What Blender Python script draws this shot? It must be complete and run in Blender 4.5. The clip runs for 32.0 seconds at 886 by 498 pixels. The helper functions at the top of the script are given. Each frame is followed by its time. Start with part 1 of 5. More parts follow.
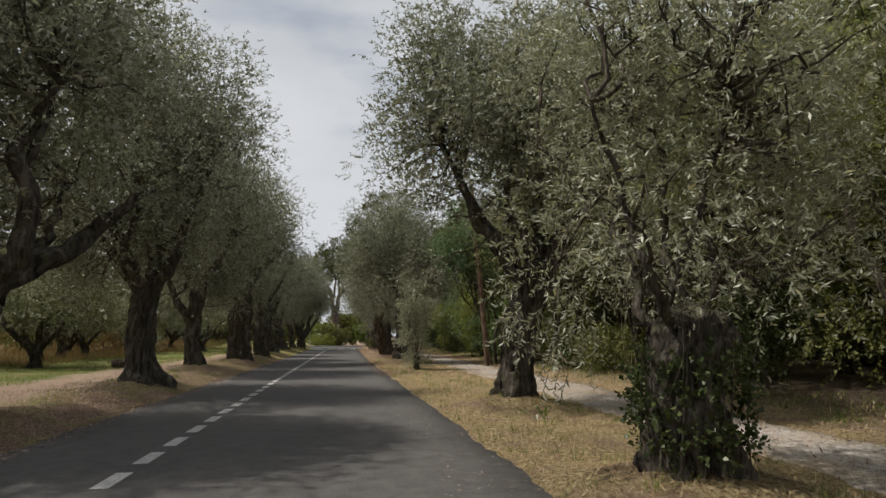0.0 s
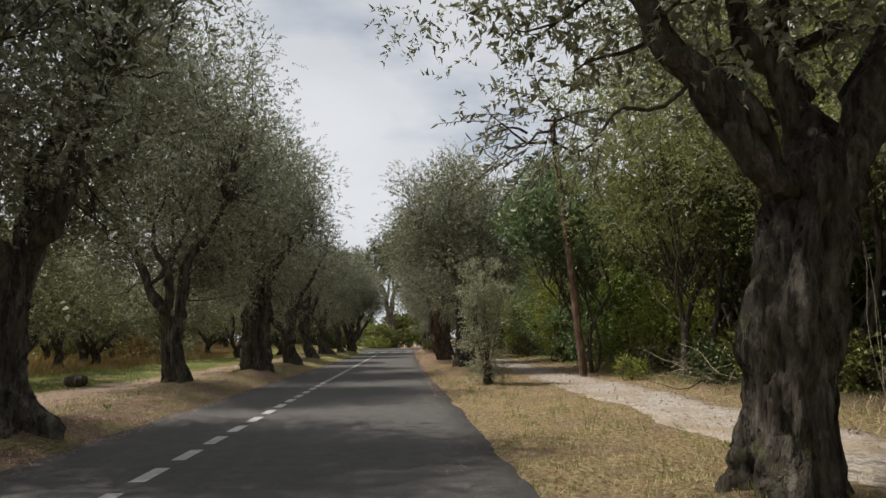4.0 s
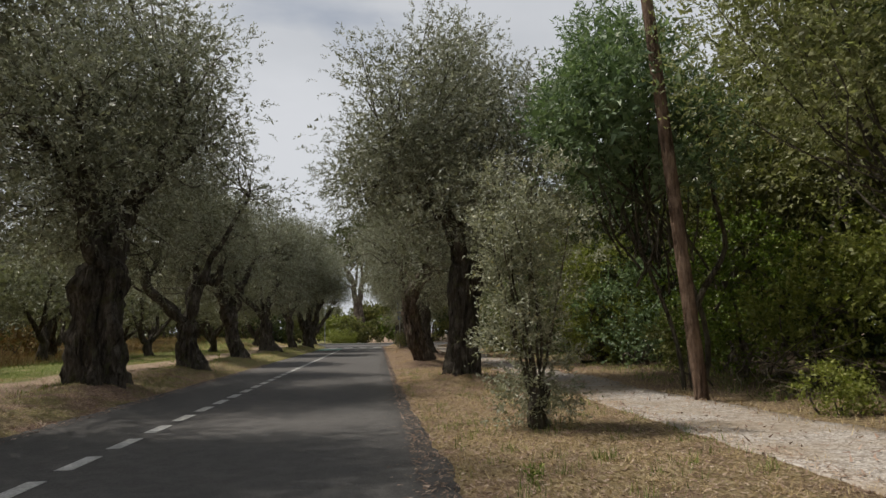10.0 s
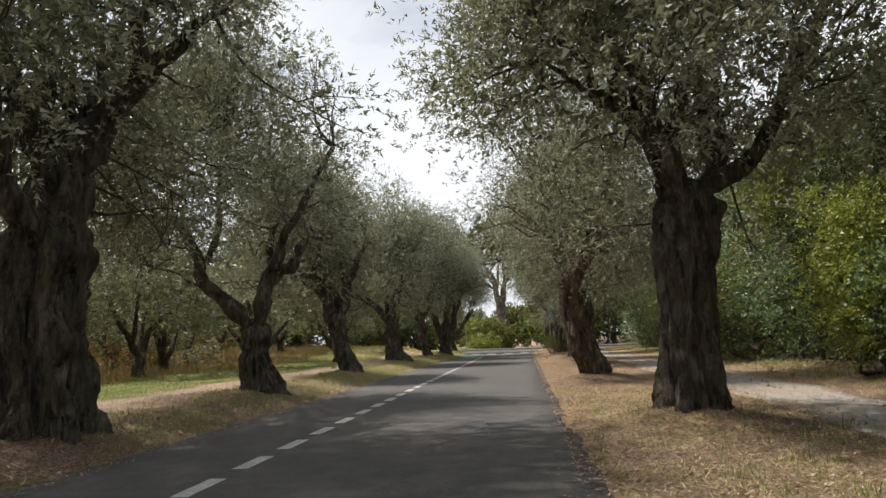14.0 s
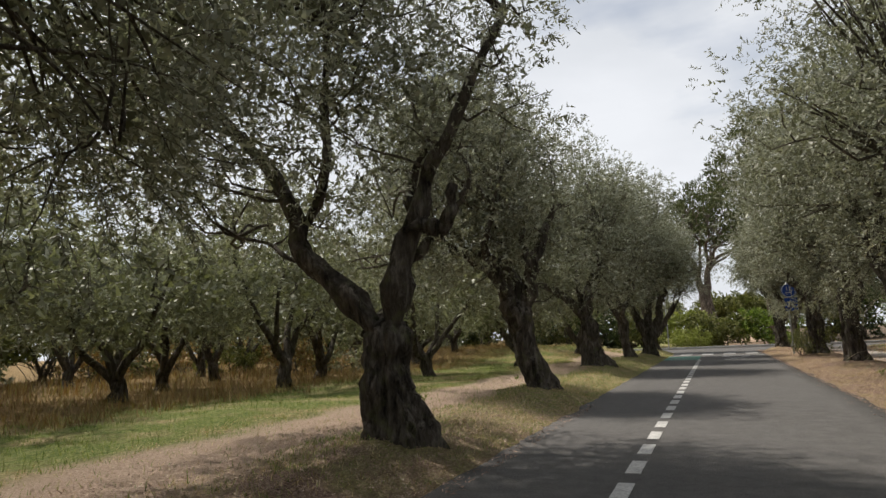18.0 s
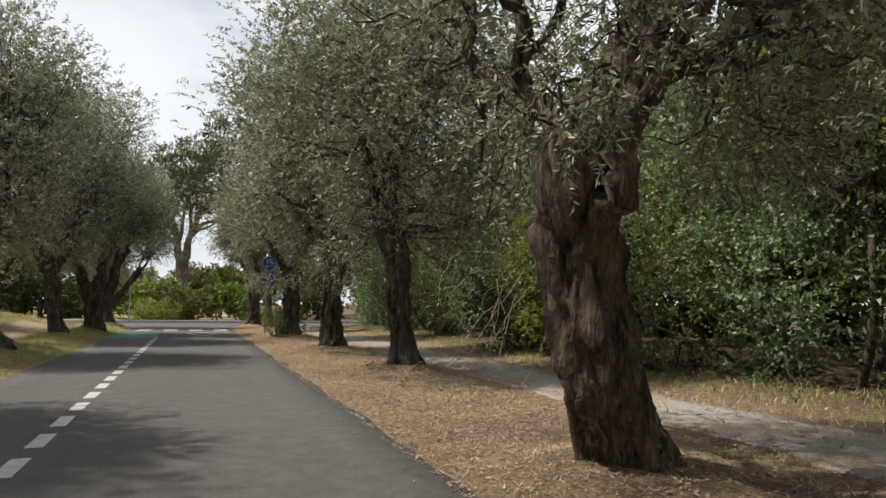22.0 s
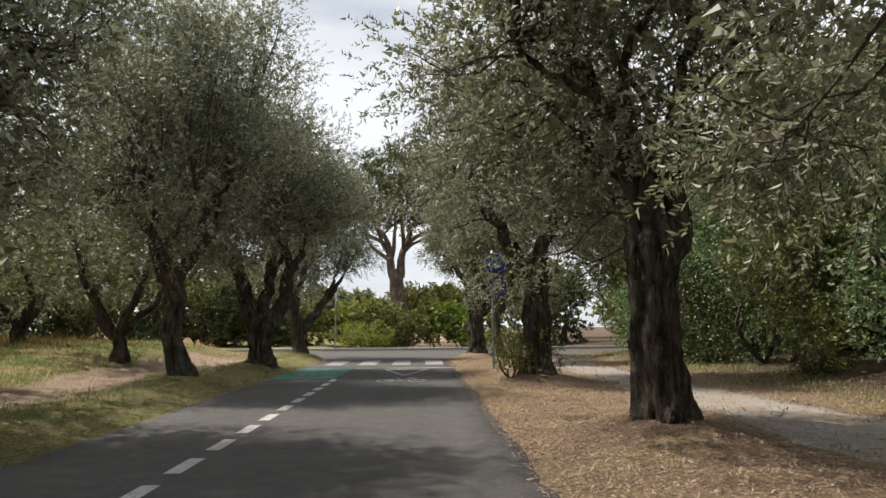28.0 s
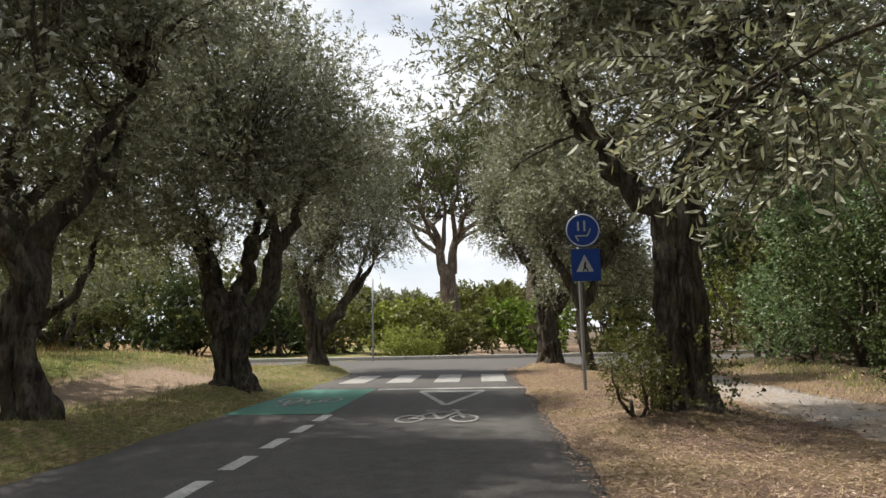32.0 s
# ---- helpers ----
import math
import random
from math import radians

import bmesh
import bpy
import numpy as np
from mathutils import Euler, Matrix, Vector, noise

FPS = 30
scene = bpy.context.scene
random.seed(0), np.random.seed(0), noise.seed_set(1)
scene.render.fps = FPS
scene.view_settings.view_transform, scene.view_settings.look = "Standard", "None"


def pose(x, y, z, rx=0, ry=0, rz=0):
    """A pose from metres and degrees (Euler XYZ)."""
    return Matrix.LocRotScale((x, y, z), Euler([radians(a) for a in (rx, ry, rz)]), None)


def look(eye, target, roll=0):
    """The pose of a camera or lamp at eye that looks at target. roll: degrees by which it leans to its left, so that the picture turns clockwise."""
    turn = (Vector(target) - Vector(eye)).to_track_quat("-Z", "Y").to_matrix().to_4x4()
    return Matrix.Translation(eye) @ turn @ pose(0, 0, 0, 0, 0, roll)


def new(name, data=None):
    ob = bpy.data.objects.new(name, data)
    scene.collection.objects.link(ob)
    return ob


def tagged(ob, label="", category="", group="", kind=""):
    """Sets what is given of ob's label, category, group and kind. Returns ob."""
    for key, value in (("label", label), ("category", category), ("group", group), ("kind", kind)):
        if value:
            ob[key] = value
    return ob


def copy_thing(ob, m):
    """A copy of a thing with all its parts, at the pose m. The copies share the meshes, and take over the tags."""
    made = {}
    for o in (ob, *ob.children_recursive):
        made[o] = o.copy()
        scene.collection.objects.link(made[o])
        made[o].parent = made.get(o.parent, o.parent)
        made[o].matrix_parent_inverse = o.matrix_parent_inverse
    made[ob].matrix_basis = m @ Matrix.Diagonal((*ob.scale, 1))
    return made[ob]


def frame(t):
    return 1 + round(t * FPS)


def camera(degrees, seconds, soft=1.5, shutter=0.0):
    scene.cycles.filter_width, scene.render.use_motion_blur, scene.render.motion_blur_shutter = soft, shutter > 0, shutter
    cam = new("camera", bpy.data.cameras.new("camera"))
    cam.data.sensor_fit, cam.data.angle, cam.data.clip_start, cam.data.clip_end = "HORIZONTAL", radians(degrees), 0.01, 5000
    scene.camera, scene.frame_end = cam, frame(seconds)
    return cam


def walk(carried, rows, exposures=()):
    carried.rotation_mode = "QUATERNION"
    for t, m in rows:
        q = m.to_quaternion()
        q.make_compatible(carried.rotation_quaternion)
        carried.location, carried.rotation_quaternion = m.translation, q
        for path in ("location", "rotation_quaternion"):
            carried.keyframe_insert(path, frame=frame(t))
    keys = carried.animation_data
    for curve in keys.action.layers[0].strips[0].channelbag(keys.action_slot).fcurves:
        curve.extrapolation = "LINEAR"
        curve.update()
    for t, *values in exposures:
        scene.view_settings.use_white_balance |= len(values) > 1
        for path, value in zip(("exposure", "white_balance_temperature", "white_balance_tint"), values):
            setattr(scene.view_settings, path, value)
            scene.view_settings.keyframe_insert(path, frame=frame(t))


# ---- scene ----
cam = camera(69.1, 32.0, soft=1.45)
METRES, EYE, TILT, LEAN, TURN = 43.478, 1.0, 0.0, 0.0, -8.39
START = 1.6  # the first eye, right of the road's dashed line
ROWS = [
    (0.0, 0.0, 0.0, 0.0, 0.02, 7.77, 0.12),
    (0.5, 0.0008, 0.0174, -0.0001, 1.8, 7.77, 0.37),
    (1.0, 0.0, 0.0345, -0.0002, 3.35, 7.97, 0.36),
    (1.5, -0.0022, 0.0511, 0.0001, 1.83, 8.07, 0.12),
    (2.0, -0.0023, 0.0677, 0.0002, 2.69, 8.1, 0.48),
    (2.5, -0.0044, 0.0837, 0.0002, 5.55, 8.1, 0.73),
    (4.5, -0.0122, 0.1477, 0.0003, 5.15, 7.86, 1.01),
    (5.0, -0.0133, 0.1623, -0.0, 7.02, 7.9, 1.01),
    (5.5, -0.0166, 0.177, 0.0001, 9.93, 7.89, 1.34),
    (6.0, -0.0197, 0.1909, -0.0002, 11.7, 7.98, 1.46),
    (6.5, -0.0233, 0.2055, -0.0002, 9.11, 7.8, 1.16),
    (7.0, -0.0265, 0.2201, -0.0001, 5.98, 7.52, 1.11),
    (7.5, -0.0269, 0.2349, -0.0003, 6.93, 7.56, 1.36),
    (8.0, -0.0294, 0.2489, -0.0004, 3.52, 7.36, 0.66),
    (8.5, -0.0295, 0.2641, -0.0006, 2.71, 7.33, 0.99),
    (9.0, -0.0302, 0.2799, -0.001, 2.17, 7.31, 0.7),
    (9.5, -0.0307, 0.2964, -0.0012, 2.75, 7.27, 0.9),
    (10.0, -0.031, 0.3127, -0.0016, 2.79, 7.35, 0.86),
    (10.5, -0.0326, 0.3289, -0.0017, -1.29, 6.99, 0.39),
    (11.0, -0.0315, 0.3445, -0.0019, -1.0, 6.94, 0.7),
    (11.5, -0.0316, 0.3602, -0.0024, 3.9, 6.85, 1.16),
    (12.0, -0.0333, 0.3766, -0.0027, 5.64, 7.13, 1.11),
    (12.5, -0.0368, 0.3926, -0.0026, 6.72, 7.33, 1.33),
    (13.0, -0.0392, 0.4085, -0.0026, 12.31, 7.52, 2.01),
    (13.5, -0.0438, 0.4215, -0.0028, 14.12, 7.85, 1.9),
    (14.0, -0.049, 0.4348, -0.0024, 15.64, 8.06, 2.23),
    (14.5, -0.0534, 0.4479, -0.0024, 18.22, 8.28, 2.5),
    (16.5, -0.074, 0.4959, 0.0008, 23.9, 8.54, 2.1),
    (17.0, -0.0809, 0.5088, 0.0012, 24.14, 8.65, 2.01),
    (17.5, -0.0877, 0.5227, 0.0013, 27.66, 8.54, 2.5),
    (18.0, -0.0962, 0.5355, 0.0015, 31.3, 8.3, 2.54),
    (18.5, -0.1052, 0.5477, 0.0014, 31.13, 8.01, 2.42),
    (19.0, -0.114, 0.5608, 0.0013, 28.19, 7.19, 2.35),
    (19.5, -0.122, 0.5766, 0.0011, 17.1, 5.92, 1.29),
    (20.0, -0.1251, 0.5939, 0.0009, 6.88, 6.71, 0.73),
    (20.5, -0.1227, 0.6101, 0.0012, -1.42, 7.24, 0.05),
    (21.0, -0.1205, 0.624, 0.0015, -9.88, 6.92, -0.7),
    (21.5, -0.1153, 0.6384, 0.0015, -15.46, 6.5, -1.23),
    (22.0, -0.1079, 0.6521, 0.0009, -12.7, 5.16, -0.77),
    (22.5, -0.1074, 0.6683, -0.0002, -9.81, 5.45, -1.37),
    (23.0, -0.1067, 0.6859, 0.0006, -11.65, 5.76, -1.5),
    (23.5, -0.102, 0.7023, 0.0002, -9.08, 6.05, -0.69),
    (24.0, -0.1013, 0.7174, -0.0002, -8.73, 6.33, -1.15),
    (24.5, -0.0988, 0.7327, -0.0002, 1.1, 5.9, 0.46),
    (25.0, -0.102, 0.7467, -0.0006, 7.17, 6.5, 0.34),
    (25.5, -0.1046, 0.7626, -0.0, 10.79, 6.71, 1.3),
    (27.5, -0.1199, 0.8327, -0.0001, 9.61, 7.27, 0.98),
    (28.0, -0.1228, 0.8479, -0.0002, 6.6, 7.01, 0.44),
    (28.5, -0.125, 0.8634, -0.0003, 5.63, 6.86, 0.48),
    (29.0, -0.1249, 0.8784, -0.0007, 8.29, 6.83, 0.97),
    (29.5, -0.1298, 0.8923, -0.0008, 4.66, 6.81, -0.05),
    (30.0, -0.1297, 0.9084, -0.001, 2.44, 6.83, 0.25),
    (30.5, -0.1299, 0.9235, -0.0012, 4.74, 6.94, 0.47),
    (31.0, -0.1321, 0.9378, -0.0015, 6.54, 7.14, 0.53),
    (31.5, -0.1339, 0.9528, -0.0017, 7.76, 7.39, 0.63),
    (32.0, -0.1374, 0.9675, -0.0016, 11.73, 7.51, 1.15),
]
# a slow sideways drift of the first path, taken out against the straight lane line
DRIFT = ((0, -0.02), (6, -0.02), (9, 0.02), (13, 0.06), (16.5, 0.13), (19, 0.17), (21, 0.11), (23, 0.04), (28, -0.05), (32, -0.01))


def drift(t):
    return float(np.interp(t, [a for a, _ in DRIFT], [d for _, d in DRIFT]))


EXPOSURES = ((0, -0.38), (2, -0.18), (5, -0.24), (6, -0.26), (8, -0.46), (11, -0.38), (12, -0.28), (13, 0.16), (14.5, 0.24), (17, 0.04), (19, 0.0), (20, 0.0), (21, 0.0), (22, 0.12), (23, 0.26), (25, 0.26), (28, 0.18), (30, 0.16), (31, 0.18), (32, 0.34))
walk(cam, [(t, pose(START - drift(t), 0, EYE, TILT, LEAN, TURN) @ pose(METRES * x, METRES * y, METRES * z, 90 + pitch, roll, yaw)) for t, x, y, z, yaw, pitch, roll in ROWS], EXPOSURES)

# ---- light ----
SUN_AZ, SUN_EL = 166.0, 59.0  # degrees: azimuth from +x towards +y, height over the horizon


def make_world():
    w = bpy.data.worlds.new("overcast_sky")
    scene.world = w
    w.use_nodes = True
    nt = w.node_tree
    nt.nodes.clear()
    n, l = nt.nodes.new, nt.links.new
    out, bg = n("ShaderNodeOutputWorld"), n("ShaderNodeBackground")
    sky = n("ShaderNodeTexSky")
    sky.sky_type, sky.sun_disc = "NISHITA", False
    sky.sun_elevation, sky.sun_rotation = radians(SUN_EL), radians(90 - SUN_AZ)
    tc, mp = n("ShaderNodeTexCoord"), n("ShaderNodeMapping")
    mp.inputs["Scale"].default_value = (1.0, 1.0, 2.6)
    l(tc.outputs["Generated"], mp.inputs["Vector"])
    big, fine = n("ShaderNodeTexNoise"), n("ShaderNodeTexNoise")
    for node, scale, detail in ((big, 1.7, 6), (fine, 3.1, 5)):
        node.inputs["Scale"].default_value, node.inputs["Detail"].default_value = scale, detail
        l(mp.outputs["Vector"], node.inputs["Vector"])
    shade = n("ShaderNodeValToRGB")
    shade.color_ramp.elements[0].position, shade.color_ramp.elements[0].color = 0.34, (6.5, 6.8, 7.25, 1)
    shade.color_ramp.elements[1].position, shade.color_ramp.elements[1].color = 0.68, (8.9, 9.1, 9.5, 1)
    l(big.outputs["Fac"], shade.inputs["Fac"])
    gap = n("ShaderNodeValToRGB")
    gap.color_ramp.elements[0].position, gap.color_ramp.elements[0].color = 0.30, (0.55, 0.55, 0.55, 1)
    gap.color_ramp.elements[1].position, gap.color_ramp.elements[1].color = 0.46, (0.97, 0.97, 0.97, 1)
    l(fine.outputs["Fac"], gap.inputs["Fac"])
    mix = n("ShaderNodeMix")
    mix.data_type = "RGBA"
    l(gap.outputs["Color"], mix.inputs["Factor"])
    l(sky.outputs["Color"], mix.inputs[6])
    l(shade.outputs["Color"], mix.inputs[7])
    l(mix.outputs[2], bg.inputs["Color"])
    bg.inputs["Strength"].default_value = 0.1
    l(bg.outputs["Background"], out.inputs["Surface"])


make_world()
sun = new("sun", bpy.data.lights.new("sun", "SUN"))
sun.data.energy, sun.data.angle, sun.data.color = 4.9, radians(1.2), (1.0, 0.94, 0.84)
az, el = radians(SUN_AZ), radians(SUN_EL)
sun.matrix_world = look((math.cos(az) * math.cos(el) * 50, math.sin(az) * math.cos(el) * 50, math.sin(el) * 50), (0, 0, 0))

# ---- materials ----


class Nodes:
    """A small builder for a procedural surface."""

    def __init__(self, name):
        self.m = bpy.data.materials.new(name)
        self.m.use_nodes = True
        self.nt = self.m.node_tree
        self.bsdf = self.nt.nodes["Principled BSDF"]
        self.out = self.nt.nodes["Material Output"]
        self.pos = self.nt.nodes.new("ShaderNodeNewGeometry")

    def node(self, kind, **ins):
        nd = self.nt.nodes.new(kind)
        for k, v in ins.items():
            sock = nd.inputs[k.replace("_", " ")]
            if isinstance(v, bpy.types.NodeSocket):
                self.nt.links.new(v, sock)
            else:
                sock.default_value = v
        return nd

    def link(self, a, b):
        self.nt.links.new(a, b)

    def coords(self, sx=1, sy=1, sz=1, local=False):
        src = self.pos.outputs["Position"]
        if local:
            src = self.node("ShaderNodeTexCoord").outputs["Object"]
        mp = self.node("ShaderNodeMapping", Vector=src)
        mp.inputs["Scale"].default_value = (sx, sy, sz)
        return mp.outputs["Vector"]

    def noise(self, scale, detail=4, vec=None, rough=0.55):
        nd = self.node("ShaderNodeTexNoise", Scale=scale, Detail=detail, Roughness=rough)
        self.link(vec if vec is not None else self.pos.outputs["Position"], nd.inputs["Vector"])
        return nd.outputs["Fac"]

    def ramp(self, fac, *stops):
        nd = self.node("ShaderNodeValToRGB", Fac=fac)
        els = nd.color_ramp.elements
        while len(els) < len(stops):
            els.new(0.5)
        for e, (p, c) in zip(els, stops):
            e.position = p
            e.color = (*c, 1) if isinstance(c, tuple) else (c, c, c, 1)
        return nd.outputs["Color"]

    def mix(self, fac, a, b, how="MIX"):
        nd = self.nt.nodes.new("ShaderNodeMix")
        nd.data_type, nd.blend_type = "RGBA", how
        for v, i in ((fac, 0), (a, 6), (b, 7)):
            if isinstance(v, bpy.types.NodeSocket):
                self.link(v, nd.inputs[i])
            elif i == 0:
                nd.inputs[0].default_value = v
            else:
                nd.inputs[i].default_value = (*v, 1)
        return nd.outputs[2]

    def maths(self, op, a, b=0.0, c=0.0):
        nd = self.nt.nodes.new("ShaderNodeMath")
        nd.operation = op
        for i, v in enumerate((a, b, c)):
            if isinstance(v, bpy.types.NodeSocket):
                self.link(v, nd.inputs[i])
            else:
                nd.inputs[i].default_value = v
        return nd.outputs[0]

    def step(self, v, lo, hi):
        nd = self.nt.nodes.new("ShaderNodeMapRange")
        nd.interpolation_type = "SMOOTHSTEP"
        self.link(v, nd.inputs[0])
        nd.inputs[1].default_value, nd.inputs[2].default_value = lo, hi
        return nd.outputs[0]

    def bump(self, height, strength=0.5, distance=0.02):
        b = self.node("ShaderNodeBump", Strength=strength, Distance=distance, Height=height)
        self.link(b.outputs["Normal"], self.bsdf.inputs["Normal"])

    def done(self, colour, rough=0.8, metal=0.0, spec=0.3):
        for v, key in ((colour, "Base Color"), (rough, "Roughness"), (metal, "Metallic"), (spec, "Specular IOR Level")):
            if isinstance(v, bpy.types.NodeSocket):
                self.link(v, self.bsdf.inputs[key])
            else:
                self.bsdf.inputs[key].default_value = (*v, 1) if isinstance(v, tuple) else v
        return self.m


def leaf_material(name, stops, through_leaf=0.25, rough=0.5, tint=(0.9, 1.0, 0.55), spec=0.35):
    """Leaves that differ one from another, with some light passing through them."""
    n = Nodes(name)
    isl = n.pos.outputs["Random Per Island"]
    col = n.ramp(isl, *stops)
    patch = n.noise(0.9, 2)
    col = n.mix(n.ramp(patch, (0.35, 0.0), (0.7, 0.45)), col, n.mix(1.0, col, (0.84, 0.87, 0.76), "MULTIPLY"))
    n.done(col, rough, 0.0, spec)
    tr = n.node("ShaderNodeBsdfTranslucent", Color=n.mix(1.0, col, tint, "MULTIPLY"))
    ms = n.node("ShaderNodeMixShader", Fac=through_leaf)
    n.link(n.bsdf.outputs[0], ms.inputs[1])
    n.link(tr.outputs[0], ms.inputs[2])
    n.link(ms.outputs[0], n.out.inputs["Surface"])
    return n.m


def bark_material(name, dark, mid, light, scale=1.0, moss=0.3):
    n = Nodes(name)
    v = n.coords(1, 1, 0.22)
    furrow = n.noise(22 * scale, 6, v, 0.65)
    broad = n.noise(4 * scale, 3, n.coords(1, 1, 0.5))
    col = n.ramp(furrow, (0.3, dark), (0.5, mid), (0.72, light))
    col = n.mix(n.ramp(broad, (0.38, 0.0), (0.68, 0.55)), col, dark)
    crack = n.ramp(n.noise(11 * scale, 5, n.coords(1, 1, 0.16), 0.7), (0.36, 1.0), (0.47, 0.0))
    col = n.mix(n.maths("MULTIPLY", crack, 0.75), col, tuple(c * 0.45 for c in dark))
    col = n.mix(n.ramp(n.noise(6, 7, n.coords(1, 1, 0.4), 0.75), (0.52, 0.0), (0.63, 0.65)), col, tuple(c * 1.25 for c in light))
    col = n.mix(n.ramp(n.noise(7, 4), (0.53, 0.0), (0.70, moss)), col, (0.12, 0.125, 0.06))
    n.bump(n.maths("SUBTRACT", n.maths("ADD", n.maths("MULTIPLY", furrow, 0.7), n.maths("MULTIPLY", n.noise(70, 3, v), 0.3)), n.maths("MULTIPLY", crack, 0.5)), 1.0, 0.06)
    return n.done(col, 0.92, 0, 0.15)


OLIVE_LEAF = leaf_material("olive_leaves", ((0.0, (0.13, 0.133, 0.084)), (0.45, (0.232, 0.233, 0.166)), (0.8, (0.348, 0.350, 0.276)), (1.0, (0.50, 0.502, 0.42))), 0.28, 0.46, (0.95, 1.0, 0.72), 0.4)
SHOOT_LEAF = leaf_material("olive_shoots", ((0.0, (0.19, 0.192, 0.125)), (0.5, (0.33, 0.333, 0.245)), (0.93, (0.56, 0.565, 0.47)), (1.0, (0.45, 0.40, 0.20))), 0.3, 0.42, (0.95, 1.0, 0.7))
PALE_LEAF = leaf_material("pale_woodland_leaves", ((0.0, (0.18, 0.188, 0.09)), (0.5, (0.288, 0.296, 0.15)), (1.0, (0.48, 0.474, 0.276))), 0.42, 0.5)
FIELD_LEAF = leaf_material("field_olive_leaves", ((0.0, (0.125, 0.127, 0.078)), (0.5, (0.225, 0.226, 0.15)), (1.0, (0.40, 0.40, 0.30))), 0.25, 0.5)
BRIGHT_LEAF = leaf_material("bright_green_leaves", ((0.0, (0.072, 0.114, 0.0216)), (0.5, (0.144, 0.204, 0.0336)), (1.0, (0.264, 0.324, 0.066))), 0.35, 0.4)
DARK_LEAF = leaf_material("dark_evergreen_leaves", ((0.0, (0.030, 0.045, 0.015)), (0.6, (0.062, 0.085, 0.028)), (1.0, (0.13, 0.15, 0.055))), 0.2, 0.4)
MID_LEAF = leaf_material("mixed_woodland_leaves", ((0.0, (0.078, 0.0858, 0.026)), (0.5, (0.156, 0.163, 0.052)), (1.0, (0.286, 0.28, 0.111))), 0.28, 0.45)
ASH_LEAF = leaf_material("blue_green_leaves", ((0.0, (0.10, 0.15, 0.08)), (0.6, (0.185, 0.255, 0.14)), (1.0, (0.33, 0.40, 0.25))), 0.35, 0.42)
PINE_LEAF = leaf_material("pine_needles", ((0.0, (0.045, 0.058, 0.016)), (0.6, (0.09, 0.105, 0.03)), (1.0, (0.16, 0.17, 0.055))), 0.12, 0.6)
GRASS_GREEN = leaf_material("green_grass", ((0.0, (0.09, 0.135, 0.028)), (0.55, (0.18, 0.24, 0.05)), (1.0, (0.36, 0.34, 0.12))), 0.3, 0.6)
GRASS_DRY = leaf_material("dry_grass", ((0.0, (0.27, 0.185, 0.09)), (0.5, (0.48, 0.36, 0.19)), (1.0, (0.70, 0.57, 0.36))), 0.25, 0.7, (1, 0.9, 0.6))
GRASS_RUST = leaf_material("rust_coloured_grass", ((0.0, (0.17, 0.11, 0.05)), (0.4, (0.28, 0.18, 0.075)), (0.8, (0.36, 0.30, 0.13)), (1.0, (0.20, 0.22, 0.07))), 0.25, 0.7, (1, 0.85, 0.5))
LITTER = leaf_material("fallen_leaves", ((0.0, (0.13, 0.08, 0.06)), (0.4, (0.30, 0.198, 0.15)), (0.85, (0.44, 0.315, 0.245)), (1.0, (0.56, 0.45, 0.36))), 0.05, 0.8, (1, 0.9, 0.7))
YELLOW_LEAF = leaf_material("yellow_green_leaves", ((0.0, (0.14, 0.165, 0.035)), (0.6, (0.26, 0.285, 0.07)), (1.0, (0.42, 0.42, 0.14))), 0.4, 0.45)

OLIVE_BARK = bark_material("olive_bark", (0.036, 0.030, 0.024), (0.095, 0.08, 0.066), (0.19, 0.168, 0.142), moss=0.6)
RED_BARK = bark_material("weathered_olive_wood", (0.05, 0.036, 0.027), (0.145, 0.108, 0.084), (0.30, 0.245, 0.20), moss=0.5)
PINE_BARK = bark_material("pine_bark", (0.07, 0.055, 0.045), (0.16, 0.125, 0.10), (0.27, 0.215, 0.175), 0.6, 0.1)
TWIG = bark_material("twig_bark", (0.07, 0.058, 0.045), (0.13, 0.11, 0.085), (0.20, 0.175, 0.135), 2.0, 0.2)
PALE_TWIG = bark_material("dry_pale_twigs", (0.24, 0.20, 0.14), (0.38, 0.33, 0.24), (0.50, 0.45, 0.34), 2.0, 0.0)


def asphalt_material():
    n = Nodes("worn_asphalt")
    grit = n.noise(260, 3)
    wear = n.noise(0.7, 5, n.coords(1, 0.35, 1))
    col = n.ramp(grit, (0.3, (0.066, 0.062, 0.060)), (0.55, (0.112, 0.106, 0.102)), (0.78, (0.185, 0.176, 0.169)))
    col = n.mix(n.ramp(wear, (0.36, 0.0), (0.7, 0.35)), col, (0.080, 0.075, 0.073))
    col = n.mix(n.ramp(n.noise(3.5, 6), (0.58, 0.0), (0.75, 0.3)), col, (0.150, 0.138, 0.128))
    coarse = n.noise(70, 7, None, 0.85)
    col = n.mix(n.ramp(coarse, (0.40, 0.8), (0.5, 0.0)), col, (0.04, 0.037, 0.036))
    col = n.mix(n.ramp(coarse, (0.53, 0.0), (0.64, 0.75)), col, (0.25, 0.233, 0.218))
    col = n.mix(n.ramp(n.noise(0.35, 6, n.coords(1, 0.5, 1), 0.7), (0.45, 0.0), (0.62, 0.4)), col, (0.075, 0.07, 0.067))
    col = n.mix(n.ramp(n.noise(16, 7, n.coords(1, 0.6, 1), 0.8), (0.60, 0.0), (0.68, 0.5)), col, (0.19, 0.165, 0.14))
    col = n.mix(n.ramp(n.noise(5.5, 8, None, 0.8), (0.44, 0.0), (0.6, 0.4)), col, (0.165, 0.155, 0.147))
    n.bump(coarse, 0.8, 0.012)
    return n.done(col, 0.9, 0, 0.25)


